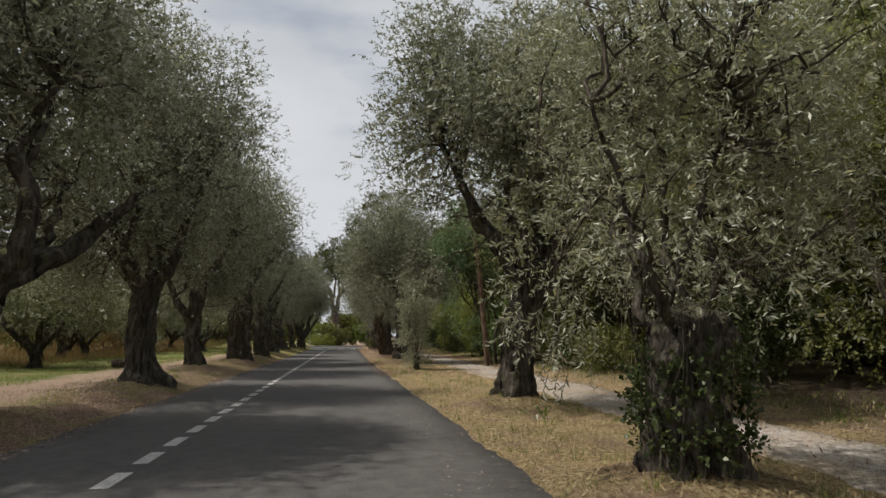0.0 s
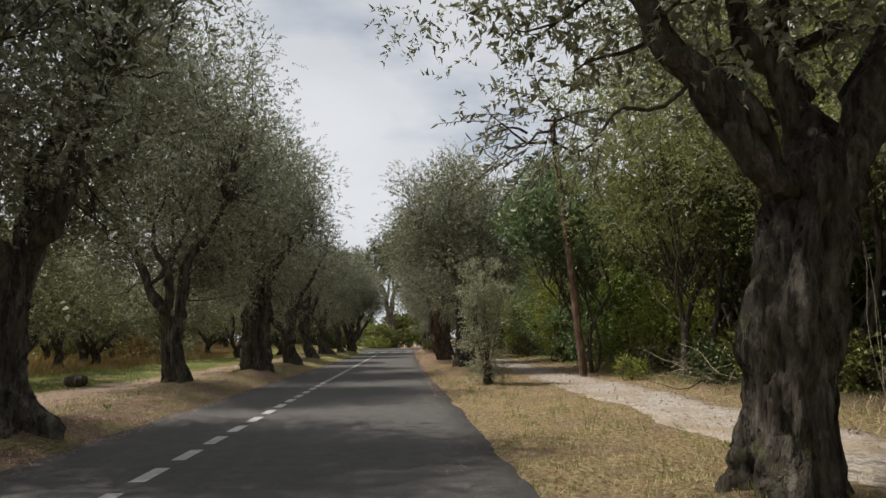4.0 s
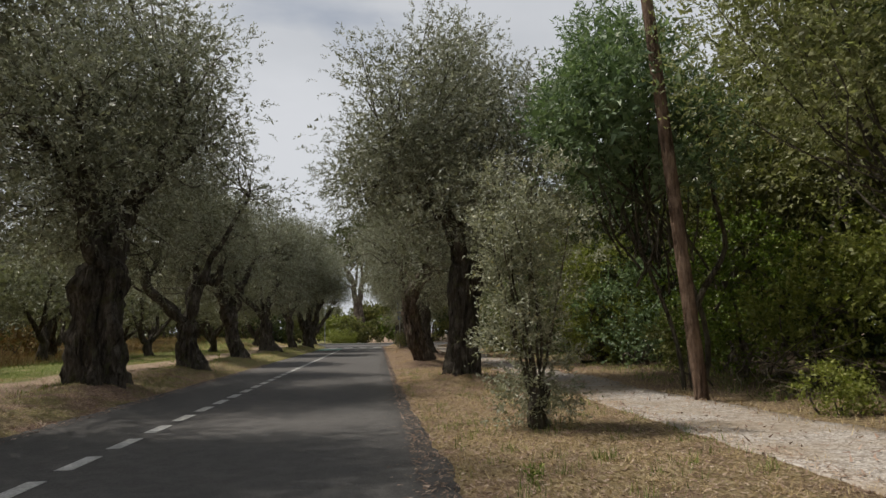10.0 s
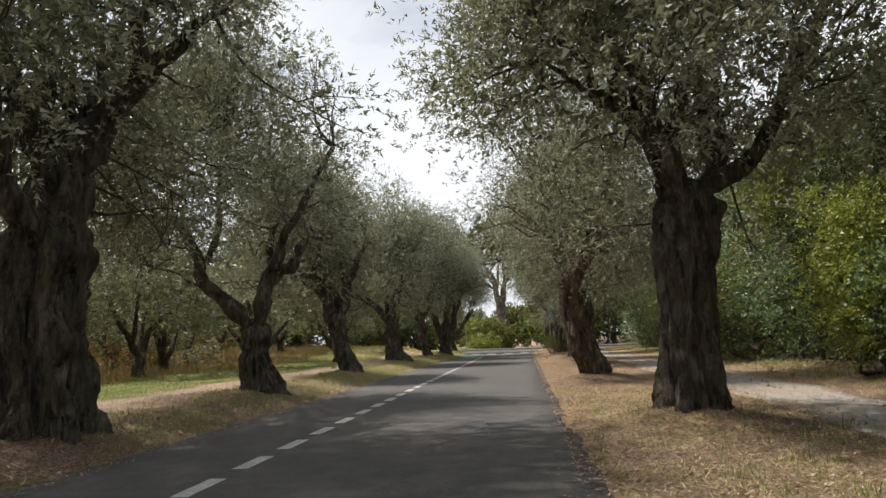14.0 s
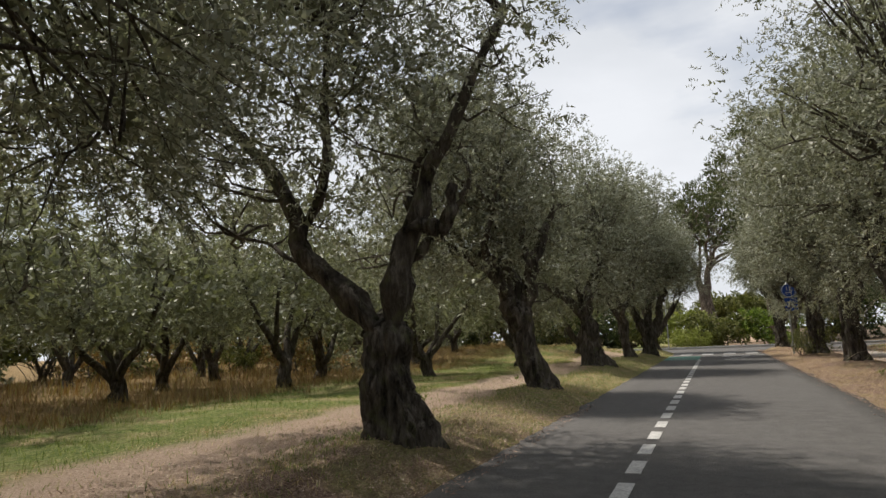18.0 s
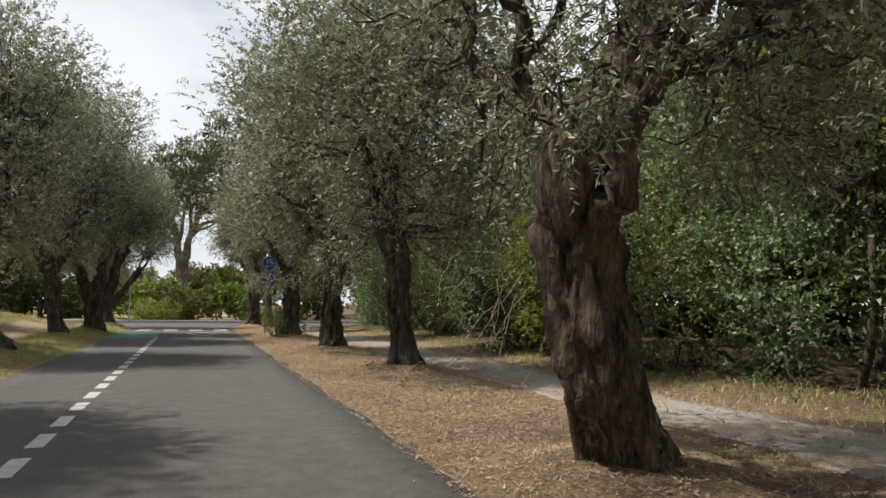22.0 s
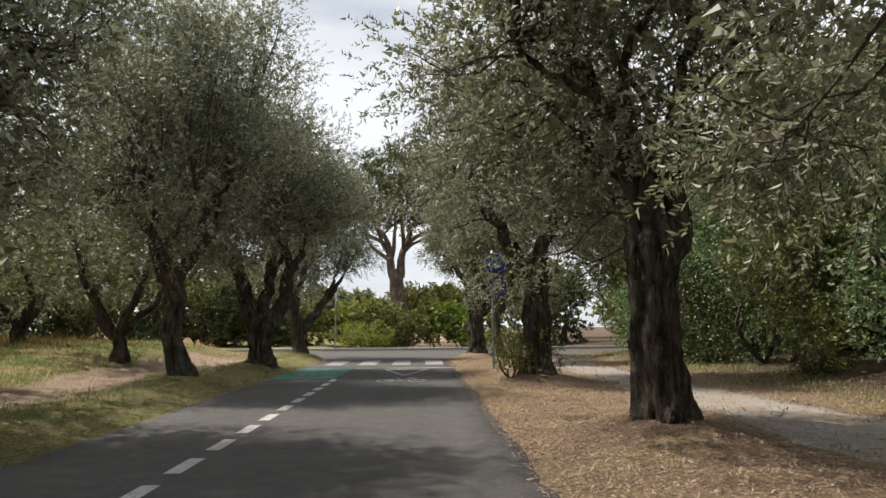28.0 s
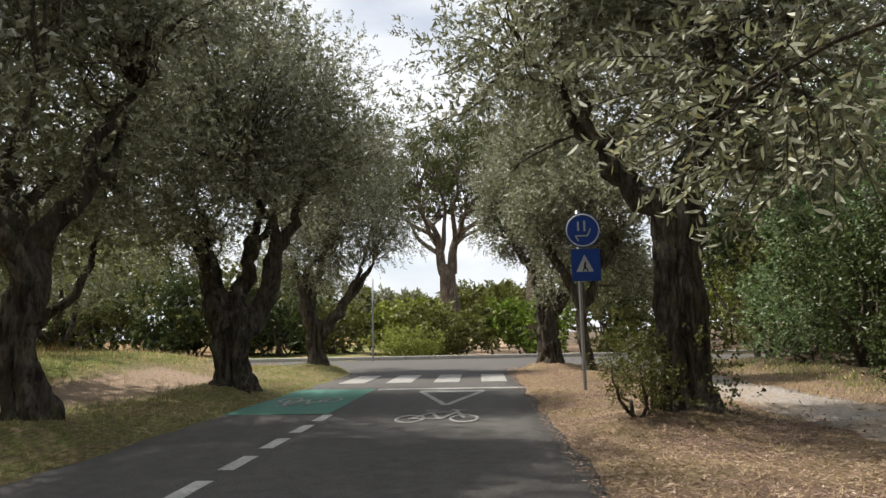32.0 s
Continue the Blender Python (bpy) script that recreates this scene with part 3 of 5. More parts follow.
def olive(x, y, r=0.3, fork=1.5, lean=(0, 0), bend=(0, 0), limbs=((180, 55, 2.2), (20, 60, 2.2), (100, 65, 2.0)), crown=(0, 0, 4.4), size=(2.8, 2.8, 2.5), clumps=100, sprig_count=5600, seed=1, label="", leaf=None, low=2.3, L=0.058, W=0.020, flare=1.45, bark=None, amount=0.16, name="olive_tree", group="avenue olive trees", core=11000, extra=(), per=10, top=1.0, tri=True, limb_r=0.74, paths=(), skirt=6):
    """An old olive: a furrowed trunk, limbs that wind into the crown, and the crown's sprigs of narrow leaves.
    crown: its middle from the tree's foot; size: its half widths; low: no leaves under this height near the trunk."""
    rng = np.random.default_rng(seed)
    clumps = int(clumps * 1.45)
    z0 = ground_height(x, y)
    leaf = leaf or OLIVE_LEAF
    bark = bark or OLIVE_BARK
    tree = thing(name, x, y, z0, label, "tree", group)
    v, f, axis = trunk_mesh(rng, r, fork, lean, bend, flare, amount, top=top)
    part("trunk", quick_mesh("trunk", v, f, True), bark, tree)
    top_pt = axis[-1]
    lines = []

    def add_limb(line, rad):
        vv, ff = tube(line, rad, 18, True, gnarly(rng, 0.13, 4))
        rough = np.array([noise.noise(Vector(p) * 7.0) for p in vv])[:, None] * np.repeat(np.append(rad, [rad[-1]] * 20), 18)[:len(vv), None] * 0.35
        near = np.argmin(np.linalg.norm(vv[:, None, :] - line[None], axis=2), axis=1)
        part("limb", quick_mesh("limb", vv + unit(vv - line[near]) * rough, ff, True), bark, tree)
        lines.append((line, rad))
    for pts, r0, r1 in paths:  # limbs whose bends are known: (across, height) from the foot
        p = np.array(pts, float)
        k = np.linspace(0, len(p) - 1, 26)
        px, pz = np.interp(k, np.arange(len(p)), p[:, 0]), np.interp(k, np.arange(len(p)), p[:, 1])
        for _ in range(2):
            px[1:-1], pz[1:-1] = (px[:-2] + px[1:-1] * 2 + px[2:]) / 4, (pz[:-2] + pz[1:-1] * 2 + pz[2:]) / 4
        add_limb(np.stack([px, np.cumsum(rng.normal(0, 0.02, 26)), pz], 1), np.linspace(r0, r1, 26) * (1 + 0.08 * np.sin(k * 5)) * np.clip(0.2 + 0.7 * k, 0, 1))
    for i, (a, e, ln) in enumerate(limbs):
        a, e = radians(a), radians(e)
        d = np.array([math.cos(a) * math.cos(e), math.sin(a) * math.cos(e), math.sin(e)])
        start = top_pt - np.array([0, 0, min(0.5, fork * 0.35)]) + d * 0.03
        end = start + d * (ln + 0.2) 
        line = bent(rng, start, end, 22, 0.05 * ln)
        kink = np.cumsum(rng.normal(0, 0.036 if limb_r > 0.3 else 0.03, (22, 3)), axis=0)
        line += kink - np.linspace(0, 1, 22)[:, None] * kink[-1] * 0.5
        line[0] = start
        rr = r * max(0.10, limb_r - (0.11 if limb_r > 0.3 else 0.01) * i)
        rad = rr * (1 - np.linspace(0, 1, 22)) ** 0.8 + (0.026 if limb_r > 0.3 else 0.008)
        add_limb(line, rad)
        if limb_r > 0.3:  # a side limb halfway up
            j = int(rng.integers(8, 13))
            goal = line[j] + unit(d + rng.normal(0, 0.55, 3) + np.array([0, 0, 0.2])) * ln * 0.6
            side = bent(rng, line[j], goal, 16, 0.07) + np.vstack([np.zeros(3), np.cumsum(rng.normal(0, 0.03, (15, 3)), axis=0)])
            add_limb(side, np.linspace(rad[j] * 0.75, 0.018, 16))
    mid, half = np.array(crown, float), np.array(size, float)
    dirs = unit(rng.normal(size=(clumps * 3, 3)))
    share = rng.uniform(0, 1, len(dirs)) ** 0.42
    lump = np.array([1 + 0.30 * noise.noise(Vector(d) * 2.3 + Vector((seed * 3.1, 0, 0))) for d in dirs])
    rs = rng.uniform(0.40, 0.76, len(dirs)) * (half.mean() / 2.5)
    wide = np.stack([1 + 0.5 * np.clip(-dirs[:, 2], 0, 1)] * 2 + [np.ones(len(dirs))], 1)
    cs = mid + dirs * wide * (half - rs[:, None] * np.array([0.9, 0.9, 0.65]) - np.array([0.12, 0.12, 0.0])) * (share * lump)[:, None]
    inner = np.hypot(cs[:, 0] - top_pt[0], cs[:, 1] - top_pt[1])
    keep = (cs[:, 2] > low + 0.35 - 0.75 * np.clip(inner - 0.9, 0, 1.6)) & (cs[:, 2] > 1.2)
    cs, rs = cs[keep][:clumps], rs[keep][:clumps]
    for _ in range(skirt):  # foliage hanging low on the outer side
        a, q = rng.uniform(0.1, 3.04), rng.uniform(1.1, 2.5)
        extra = (*extra, (mid[0] + math.cos(a) * q, math.sin(a) * q, low + rng.uniform(-0.15, 1.1)))
    if len(extra):
        cs = np.vstack([cs, np.array(extra, float)])
        rs = np.concatenate([rs, np.full(len(extra), 0.4)])
    free = ~((cs[:, 0] + x > -1.6) & (cs[:, 0] + x < 3.2) & (cs[:, 2] < 2.75))  # the road is kept clear
    cs, rs = cs[free], rs[free]
    twigs = []
    allp = np.concatenate([l for l, _ in lines])
    for c in cs:
        dd = np.linalg.norm(allp - c, axis=1) + 0.2 * np.clip(allp[:, 2] - c[2] + 0.2, 0, 9)
        j = int(np.argmin(dd))
        line = bent(rng, allp[j], c, 7, min(0.10, 0.08 * float(dd[j]) + 0.02))
        twigs.append(tube(line, np.linspace(0.020, 0.005, 7), 4, False))
        for _ in range(1):
            e = c + unit(rng.normal(size=3) + np.array([0, 0, 0.4])) * 0.4
            twigs.append(tube(bent(rng, line[4], e, 4, 0.04), np.linspace(0.012, 0.004, 4), 3, False))
    vv, ff = merge(twigs)
    tagged(part("twig", quick_mesh("twig", vv, ff, True), TWIG, tree), kind="stuff")
    vv, ff = clump_leaves(rng, cs, rs, mid - np.array([0, 0, 0.8]), int(sprig_count * 1.18), per, 0.17, L, W, 0.05, 0.4, tri=tri, shell=0.4)
    v2, f2 = clump_leaves(rng, mid + (cs - mid) * 0.8, rs, mid, core // 3, 5, 0.25, 0.11, 0.052, 0.1, 0.3, tri=tri)
    v3, f3 = clump_leaves(rng, mid + (cs - mid) * 0.96, rs * 0.85, mid, core // 3, 5, 0.18, 0.08, 0.036, 0.05, 0.2, tri=tri)
    vv, ff = merge([(vv, ff), (v2, f2), (v3, f3)])
    crown_ob = part("crown", quick_mesh("crown", vv, ff), leaf, tree)
    tagged(crown_ob, kind="stuff")
    return tree


LEFT_SPOTS = ((-2.3, 7.3), (-2.1, 12.6), (-2.6, 19.0), (-2.2, 24.4), (-2.1, 29.15), (-2.2, 34.8), (-2.58, 42.5), (-2.33, 48.3), (-2.0, 52.3), (-2.3, 58.6))
RIGHT_SPOTS = ((3.8, 3.95), (4.0, 9.3), (3.75, 25.7), (3.52, 32.0), (4.1, 38.4), (3.94, 43.25), (3.85, 49.1), (3.9, 55.3), (3.6, 59.2))
TRUNK_SPOTS += [(x, y, 0.26) for x, y in LEFT_SPOTS + RIGHT_SPOTS]
build_ground()
build_paving()

LEFT_WORDS = "old olive tree with furrowed trunk and silvery crown beside road"
RIGHT_WORDS = "old olive tree with furrowed trunk between road and footpath"
olive(*LEFT_SPOTS[0], label=LEFT_WORDS, r=0.22, fork=1.5, limbs=((50, 40, 2.2), (200, 55, 2.3), (330, 70, 2.3)), crown=(-0.7, 0.2, 4.3), size=(3.2, 3.2, 3.2), seed=11, low=1.6, skirt=9, clumps=104, sprig_count=7400, core=14000)
olive(*LEFT_SPOTS[1], label=LEFT_WORDS, r=0.255, fork=1.75, lean=(-0.02, 0), limb_r=0.5, paths=((((-0.08, 1.4), (-0.18, 1.8), (-0.38, 2.25), (-0.55, 2.7), (-0.95, 3.3), (-1.3, 4.0)), 0.17, 0.05), (((-0.15, 1.6), (-0.55, 2.1), (-0.9, 2.65), (-1.5, 3.0), (-2.1, 3.3)), 0.10, 0.035), (((0.1, 1.45), (0.25, 1.85), (0.5, 2.25), (0.6, 2.8), (0.95, 3.6)), 0.15, 0.045)), limbs=((80, 66, 2.4), (270, 66, 1.9)), crown=(-0.4, 0, 4.5), size=(3.1, 3.1, 3.3), seed=12, low=1.9, skirt=30, flare=1.8, clumps=98, sprig_count=6600, core=12000)
olive(*LEFT_SPOTS[2], label=LEFT_WORDS, r=0.215, fork=1.25, lean=(-0.1, 0), limb_r=0.5, paths=((((-0.06, 1.0), (-0.3, 1.4), (-0.6, 1.75), (-0.8, 2.3), (-1.2, 3.0), (-1.5, 3.8)), 0.15, 0.04), (((-0.65, 1.85), (-0.4, 2.1), (-0.15, 2.6), (-0.2, 3.3)), 0.08, 0.03), (((0.0, 1.05), (0.12, 1.7), (0.17, 2.4), (0.58, 2.9), (0.9, 3.6)), 0.15, 0.045)), limbs=((95, 66, 2.5), (265, 70, 2.2)), crown=(-0.35, 0, 4.9), size=(3.3, 3.2, 3.6), seed=13, low=1.7, skirt=26, core=11000, clumps=100, sprig_count=7000)
left_3 = olive(*LEFT_SPOTS[3], label="massive old olive tree with a broad double trunk beside the road", r=0.375, fork=1.95, lean=(0.0, 0), limb_r=0.6, flare=1.25, top=1.08, limbs=((150, 64, 2.5), (20, 62, 2.7), (270, 66, 2.2), (90, 70, 2.3)), crown=(-0.5, 0.3, 4.7), size=(3.4, 3.5, 3.6), seed=14, amount=0.30, low=2.2, skirt=12, extra=((0.6, 2.4, 3.0), (0.2, 2.9, 2.8), (-0.4, 2.6, 2.6), (-1.0, 2.2, 2.7), (-1.3, 2.9, 2.5), (-0.7, 3.2, 3.1), (-1.9, 2.3, 2.4), (-0.8, 2.6, 2.15), (-1.4, 3.0, 2.0), (-0.4, 2.3, 2.4), (-1.9, 2.8, 2.2), (-1.1, 2.0, 2.2), (-2.3, 2.2, 2.3), (-1.6, 3.5, 2.4)), clumps=110, sprig_count=6800, core=13000)
olive(*LEFT_SPOTS[4], label=LEFT_WORDS, r=0.235, fork=1.05, lean=(-0.12, 0), limbs=((75, 66, 2.2),), limb_r=0.5, paths=((((-0.10, 0.85), (-0.28, 1.10), (-0.63, 1.44), (-1.05, 1.79), (-1.02, 2.12), (-1.3, 2.58), (-1.65, 3.0), (-2.1, 3.5)), 0.15, 0.05), (((-1.0, 2.05), (-0.95, 2.2), (-0.75, 2.65), (-0.82, 3.43), (-0.7, 4.2)), 0.07, 0.025), (((-0.05, 0.85), (0.0, 1.15), (0.04, 1.52), (0.12, 1.86), (0.27, 2.19), (0.27, 2.45), (0.61, 2.83), (0.8, 3.3), (1.2, 4.0)), 0.15, 0.04), (((0.15, 1.9), (0.32, 1.95), (0.5, 1.88), (0.6, 2.04), (0.62, 2.3)), 0.10, 0.045), (((-0.8, 1.6), (-1.2, 1.74), (-1.5, 1.95), (-1.9, 2.05)), 0.032, 0.014)), crown=(-1.0, 0, 4.2), size=(2.9, 2.7, 2.9), seed=15, low=1.9, skirt=12, extra=((-1.9, -0.8, 2.5), (-2.4, -0.3, 2.3), (-2.8, 0.4, 2.4), (-2.2, 0.6, 2.7), (-3.0, -0.6, 2.8), (-1.5, 0.8, 2.4), (-2.6, 1.0, 2.2), (-0.6, 0.9, 2.9), (-3.3, 0.2, 2.9), (0.8, 0.0, 3.6), (1.1, 0.3, 4.2), (0.6, -0.4, 4.4), (1.3, -0.2, 4.8), (0.4, 0.5, 5.0), (0.9, 0.4, 3.2), (1.5, 0.2, 3.9), (1.0, -0.3, 5.4)), sprig_count=7000, clumps=96, core=4800, L=0.056, W=0.018, flare=1.7)
olive(*LEFT_SPOTS[5], label=LEFT_WORDS, r=0.22, fork=1.45, lean=(-0.36, 0), limbs=((140, 70, 2.2), (40, 66, 2.2), (270, 68, 2.0)), crown=(-1.2, 0, 3.8), size=(2.5, 2.6, 2.7), seed=16, low=1.45, flare=1.6)
olive(*LEFT_SPOTS[6], label=LEFT_WORDS, r=0.26, fork=1.3, lean=(-0.12, 0), limb_r=0.55, paths=((((-0.1, 1.0), (-0.3, 1.45), (-0.6, 1.9), (-1.2, 2.3), (-1.8, 2.45), (-2.3, 2.9)), 0.16, 0.06),), limbs=((45, 68, 2.4), (110, 72, 2.2)), crown=(-0.5, 0, 4.1), size=(3.2, 2.8, 3.0), seed=17, low=1.8, flare=2.0)
olive(*LEFT_SPOTS[7], label=LEFT_WORDS, r=0.17, fork=1.25, lean=(-0.16, 0), limbs=((165, 58, 2.4), (50, 72, 2.5), (250, 70, 2.1)), limb_r=0.85, crown=(-0.3, 0, 4.3), size=(3.0, 2.6, 3.0), seed=118, low=1.9)
olive(*LEFT_SPOTS[8], label=LEFT_WORDS, r=0.26, fork=1.2, lean=(0.1, 0), limbs=((165, 56, 2.5), (40, 68, 2.3), (95, 70, 2.1)), crown=(0.05, 0, 4.3), size=(3.0, 2.5, 3.2), seed=19, amount=0.24, flare=1.6, low=1.9, limb_r=0.8)
olive(*LEFT_SPOTS[9], label=LEFT_WORDS, r=0.22, fork=1.1, lean=(0, 0), limbs=((150, 60, 2.3), (20, 54, 2.3), (95, 70, 2.1)), crown=(0.3, 0, 4.2), size=(2.6, 2.2, 2.7), seed=20, low=1.7)
right_0 = olive(*RIGHT_SPOTS[0], label=RIGHT_WORDS, r=0.27, fork=1.0, limbs=((200, 66, 1.6), (20, 64, 1.8), (90, 74, 1.8), (270, 70, 1.4), (140, 60, 1.6), (80, 40, 1.6)), crown=(0.25, 0.35, 2.5), size=(1.75, 2.0, 2.1), seed=31, skirt=0, leaf=SHOOT_LEAF, low=0.75, sprig_count=5200, core=0, flare=1.2, L=0.05, W=0.013, limb_r=0.13, tri=False)
right_1 = olive(*RIGHT_SPOTS[1], label=RIGHT_WORDS, limb_r=0.42, paths=((((0.2, 1.6), (0.0, 2.15), (-0.3, 2.4), (-0.5, 2.7), (-0.7, 3.1), (-1.0, 3.7)), 0.12, 0.035), (((0.28, 1.7), (0.26, 2.35), (0.02, 2.62), (-0.05, 3.05), (0.1, 3.6)), 0.10, 0.03), (((0.42, 1.55), (0.68, 2.0), (0.82, 2.35), (1.05, 2.7), (1.4, 3.1), (1.5, 3.8)), 0.18, 0.07)), extra=((-1.0, -1.1, 2.7), (-1.4, -0.5, 2.9), (-1.6, 0.3, 2.6), (-1.2, 0.8, 2.3)), r=0.265, fork=1.95, lean=(0.44, 0), bend=(-0.04, 0), flare=1.25, amount=0.24, limbs=((80, 66, 2.5), (170, 60, 2.2)), crown=(0.1, 0.1, 4.1), size=(2.6, 2.6, 2.5), seed=32, low=2.35, skirt=0, core=8000, sprig_count=5400, L=0.056, W=0.018)
right_2 = olive(*RIGHT_SPOTS[2], label=RIGHT_WORDS, r=0.305, fork=2.25, lean=(0.1, 0), flare=1.18, limb_r=0.45, paths=((((0.1, 1.8), (0.3, 2.15), (0.75, 2.36), (1.0, 2.7), (1.25, 3.3)), 0.13, 0.05), (((0.0, 1.9), (-0.05, 2.4), (0.02, 2.75), (0.2, 3.3)), 0.15, 0.05)), limbs=((150, 68, 2.5), (60, 68, 2.6), (200, 58, 2.2)), crown=(-0.1, -0.1, 4.2), size=(3.0, 3.0, 2.8), seed=34, amount=0.2, low=1.8, clumps=110, sprig_count=6600, core=10000, L=0.056, W=0.018)
right_3 = olive(*RIGHT_SPOTS[3], label="leaning olive tree with weathered mossy trunk beside the footpath", r=0.268, fork=1.5, lean=(-0.46, 0), bend=(-0.04, 0), flare=1.15, limb_r=0.31, paths=((((-0.42, 1.15), (-0.5, 1.6), (-0.36, 1.95), (-0.12, 2.25), (0.15, 2.7), (0.45, 3.5)), 0.265, 0.12), (((-0.25, 2.05), (0.2, 2.35), (0.75, 2.7), (1.5, 3.4)), 0.10, 0.045)), limbs=((300, 66, 1.9), (95, 66, 2.2), (160, 74, 1.7)), crown=(0.25, 0, 4.3), size=(3.3, 2.9, 3.0), seed=35, bark=RED_BARK, low=1.8, skirt=24, core=4000, extra=((-0.95, -0.5, 2.5), (-0.7, -0.9, 2.75), (-1.2, -0.2, 2.7), (0.5, -0.7, 2.5), (0.9, -0.3, 2.35), (1.3, -0.6, 2.5), (0.2, -1.0, 2.9), (-0.3, -0.6, 2.8), (0.0, -0.7, 3.1), (-0.5, -0.8, 3.3), (0.4, -0.5, 3.4), (-0.9, 0.1, 3.2), (0.8, -0.9, 3.0), (1.5, -0.3, 2.9), (0.1, -1.2, 2.6), (1.0, -1.1, 2.5)), clumps=105, sprig_count=6600, L=0.056, W=0.018)
right_4 = olive(*RIGHT_SPOTS[4], label=RIGHT_WORDS, r=0.2, fork=2.0, lean=(-0.15, 0), limb_r=0.6, limbs=((150, 76, 2.3), (30, 72, 2.5), (270, 76, 2.2)), crown=(-0.2, 0, 4.3), size=(3.1, 2.6, 3.0), seed=36, low=1.6, skirt=14, clumps=95)
right_5 = olive(*RIGHT_SPOTS[5], label=RIGHT_WORDS, r=0.235, fork=1.85, lean=(0, 0), limb_r=0.55, top=1.15, limbs=((150, 74, 2.2), (20, 72, 2.4), (270, 76, 2.2), (90, 70, 2.2)), crown=(-0.05, 0, 4.2), size=(3.0, 2.6, 2.8), seed=37, low=1.5, clumps=95)
right_6 = olive(*RIGHT_SPOTS[6], label=RIGHT_WORDS, r=0.25, fork=2.1, lean=(0.02, 0), limb_r=0.55, top=1.15, limbs=((165, 64, 2.2), (30, 60, 2.2), (270, 76, 2.2)), crown=(0.15, 0, 4.2), size=(2.9, 2.5, 2.7), seed=38, low=1.9, skirt=0, extra=((-1.0, -0.6, 2.4), (-1.3, -0.2, 2.7), (-0.8, -1.0, 2.6), (-0.6, -1.3, 2.9), (0.9, -1.0, 2.3), (1.4, -0.6, 2.2)), L=0.056, W=0.018, clumps=95)
right_7 = olive(*RIGHT_SPOTS[7], label=RIGHT_WORDS, r=0.12, fork=1.7, lean=(-0.1, 0), limbs=((165, 66, 1.9), (30, 66, 1.9)), crown=(0, 0, 3.6), size=(2.1, 1.9, 2.1), seed=39, low=1.5, sprig_count=2600, clumps=44)
right_8 = olive(*RIGHT_SPOTS[8], label=RIGHT_WORDS, r=0.27, fork=1.8, limbs=((165, 66, 1.9), (30, 66, 1.9)), crown=(-0.2, 0, 4.0), size=(2.3, 1.9, 2.5), seed=40, low=1.6, sprig_count=2600, clumps=44)


def fine_leaves(rng, heads, dirs, per, length, L, W):
    """Narrow leaves with six corners for the sprays that hang close to the road."""
    n = len(heads)
    d = unit(dirs)
    t = np.clip((np.arange(per)[None, :] + rng.uniform(0.2, 0.8, (n, per))) / per, 0, 1)
    ln = length * rng.uniform(0.7, 1.25, (n, 1))
    base = heads[:, None, :] + d[:, None, :] * (t * ln)[..., None]
    base[..., 2] -= 0.5 * (t * ln) ** 2
    side = unit(np.cross(d[:, None, :], rng.normal(size=(n, per, 3))))
    ld = unit(d[:, None, :] * 0.55 + side * 0.75 + rng.normal(0, 0.15, (n, per, 3)))
    nor = unit(np.cross(ld, rng.normal(size=(n, per, 3)) * 0.6 + np.array([0, 0, 1.0])))
    wid = np.cross(nor, ld)
    s = rng.uniform(0.7, 1.2, (n, per, 1))
    a, w, bow = ld * L * s, wid * W * s * 0.5, nor * L * 0.07
    v = np.stack([base, base + a * 0.3 + w * 0.9 + bow, base + a * 0.66 + w * 0.8 + bow, base + a, base + a * 0.66 - w * 0.8 + bow, base + a * 0.3 - w * 0.9 + bow], 2).reshape(-1, 3)
    stems = [tube([h, h + q * l * 0.5 - np.array([0, 0, 0.13 * l * l]), h + q * l - np.array([0, 0, 0.5 * l * l])], [0.0028, 0.0022, 0.0012], 4, False) for h, q, l in zip(heads, d, ln[:, 0])]
    return v, np.arange(len(v)).reshape(-1, 6), merge(stems)


def low_branch(tree, middle, reach, count, seed, leaf=None, down=0.2):
    """A branch of the tree that hangs low beside the road, with single leaves to be seen."""
    rng = np.random.default_rng(seed)
    m = np.array(middle) - np.array(tree.location)
    r = np.array(reach)
    start = np.array([0.0, 0.0, max(1.9, m[2] + 0.5)]) + m * np.array([0.25, 0.25, 0])
    tips = m + unit(rng.normal(size=(6, 3))) * r * 0.8
    stem = tube(bent(rng, start, m, 12, 0.09), np.linspace(0.014, 0.006, 12), 7, False)
    part("low_branch", quick_mesh("low_branch", *stem, True), TWIG, tree)
    lines = []
    for tip in tips:
        lines.append(tube(bent(rng, m + rng.normal(0, 0.04, 3), tip, 6, 0.03), np.linspace(0.008, 0.003, 6), 5, False))
    heads = m + unit(rng.normal(size=(count, 3))) * r * rng.uniform(0.1, 1.0, (count, 1)) ** 0.5
    dirs = unit(heads - m) * 0.7 + unit(m - start) * 0.6 + rng.normal(0, 0.35, (count, 3)) - np.array([0, 0, down])
    v, f, stems = fine_leaves(rng, heads, dirs, 14, 0.22, 0.052, 0.0125)
    vs, fs = merge(lines + [stems])
    tagged(part("spray_twig", quick_mesh("spray_twig", vs, fs, True), TWIG, tree), kind="stuff")
    tagged(part("leaf_spray", quick_mesh("leaf_spray", v, f), leaf or OLIVE_LEAF, tree), kind="stuff")


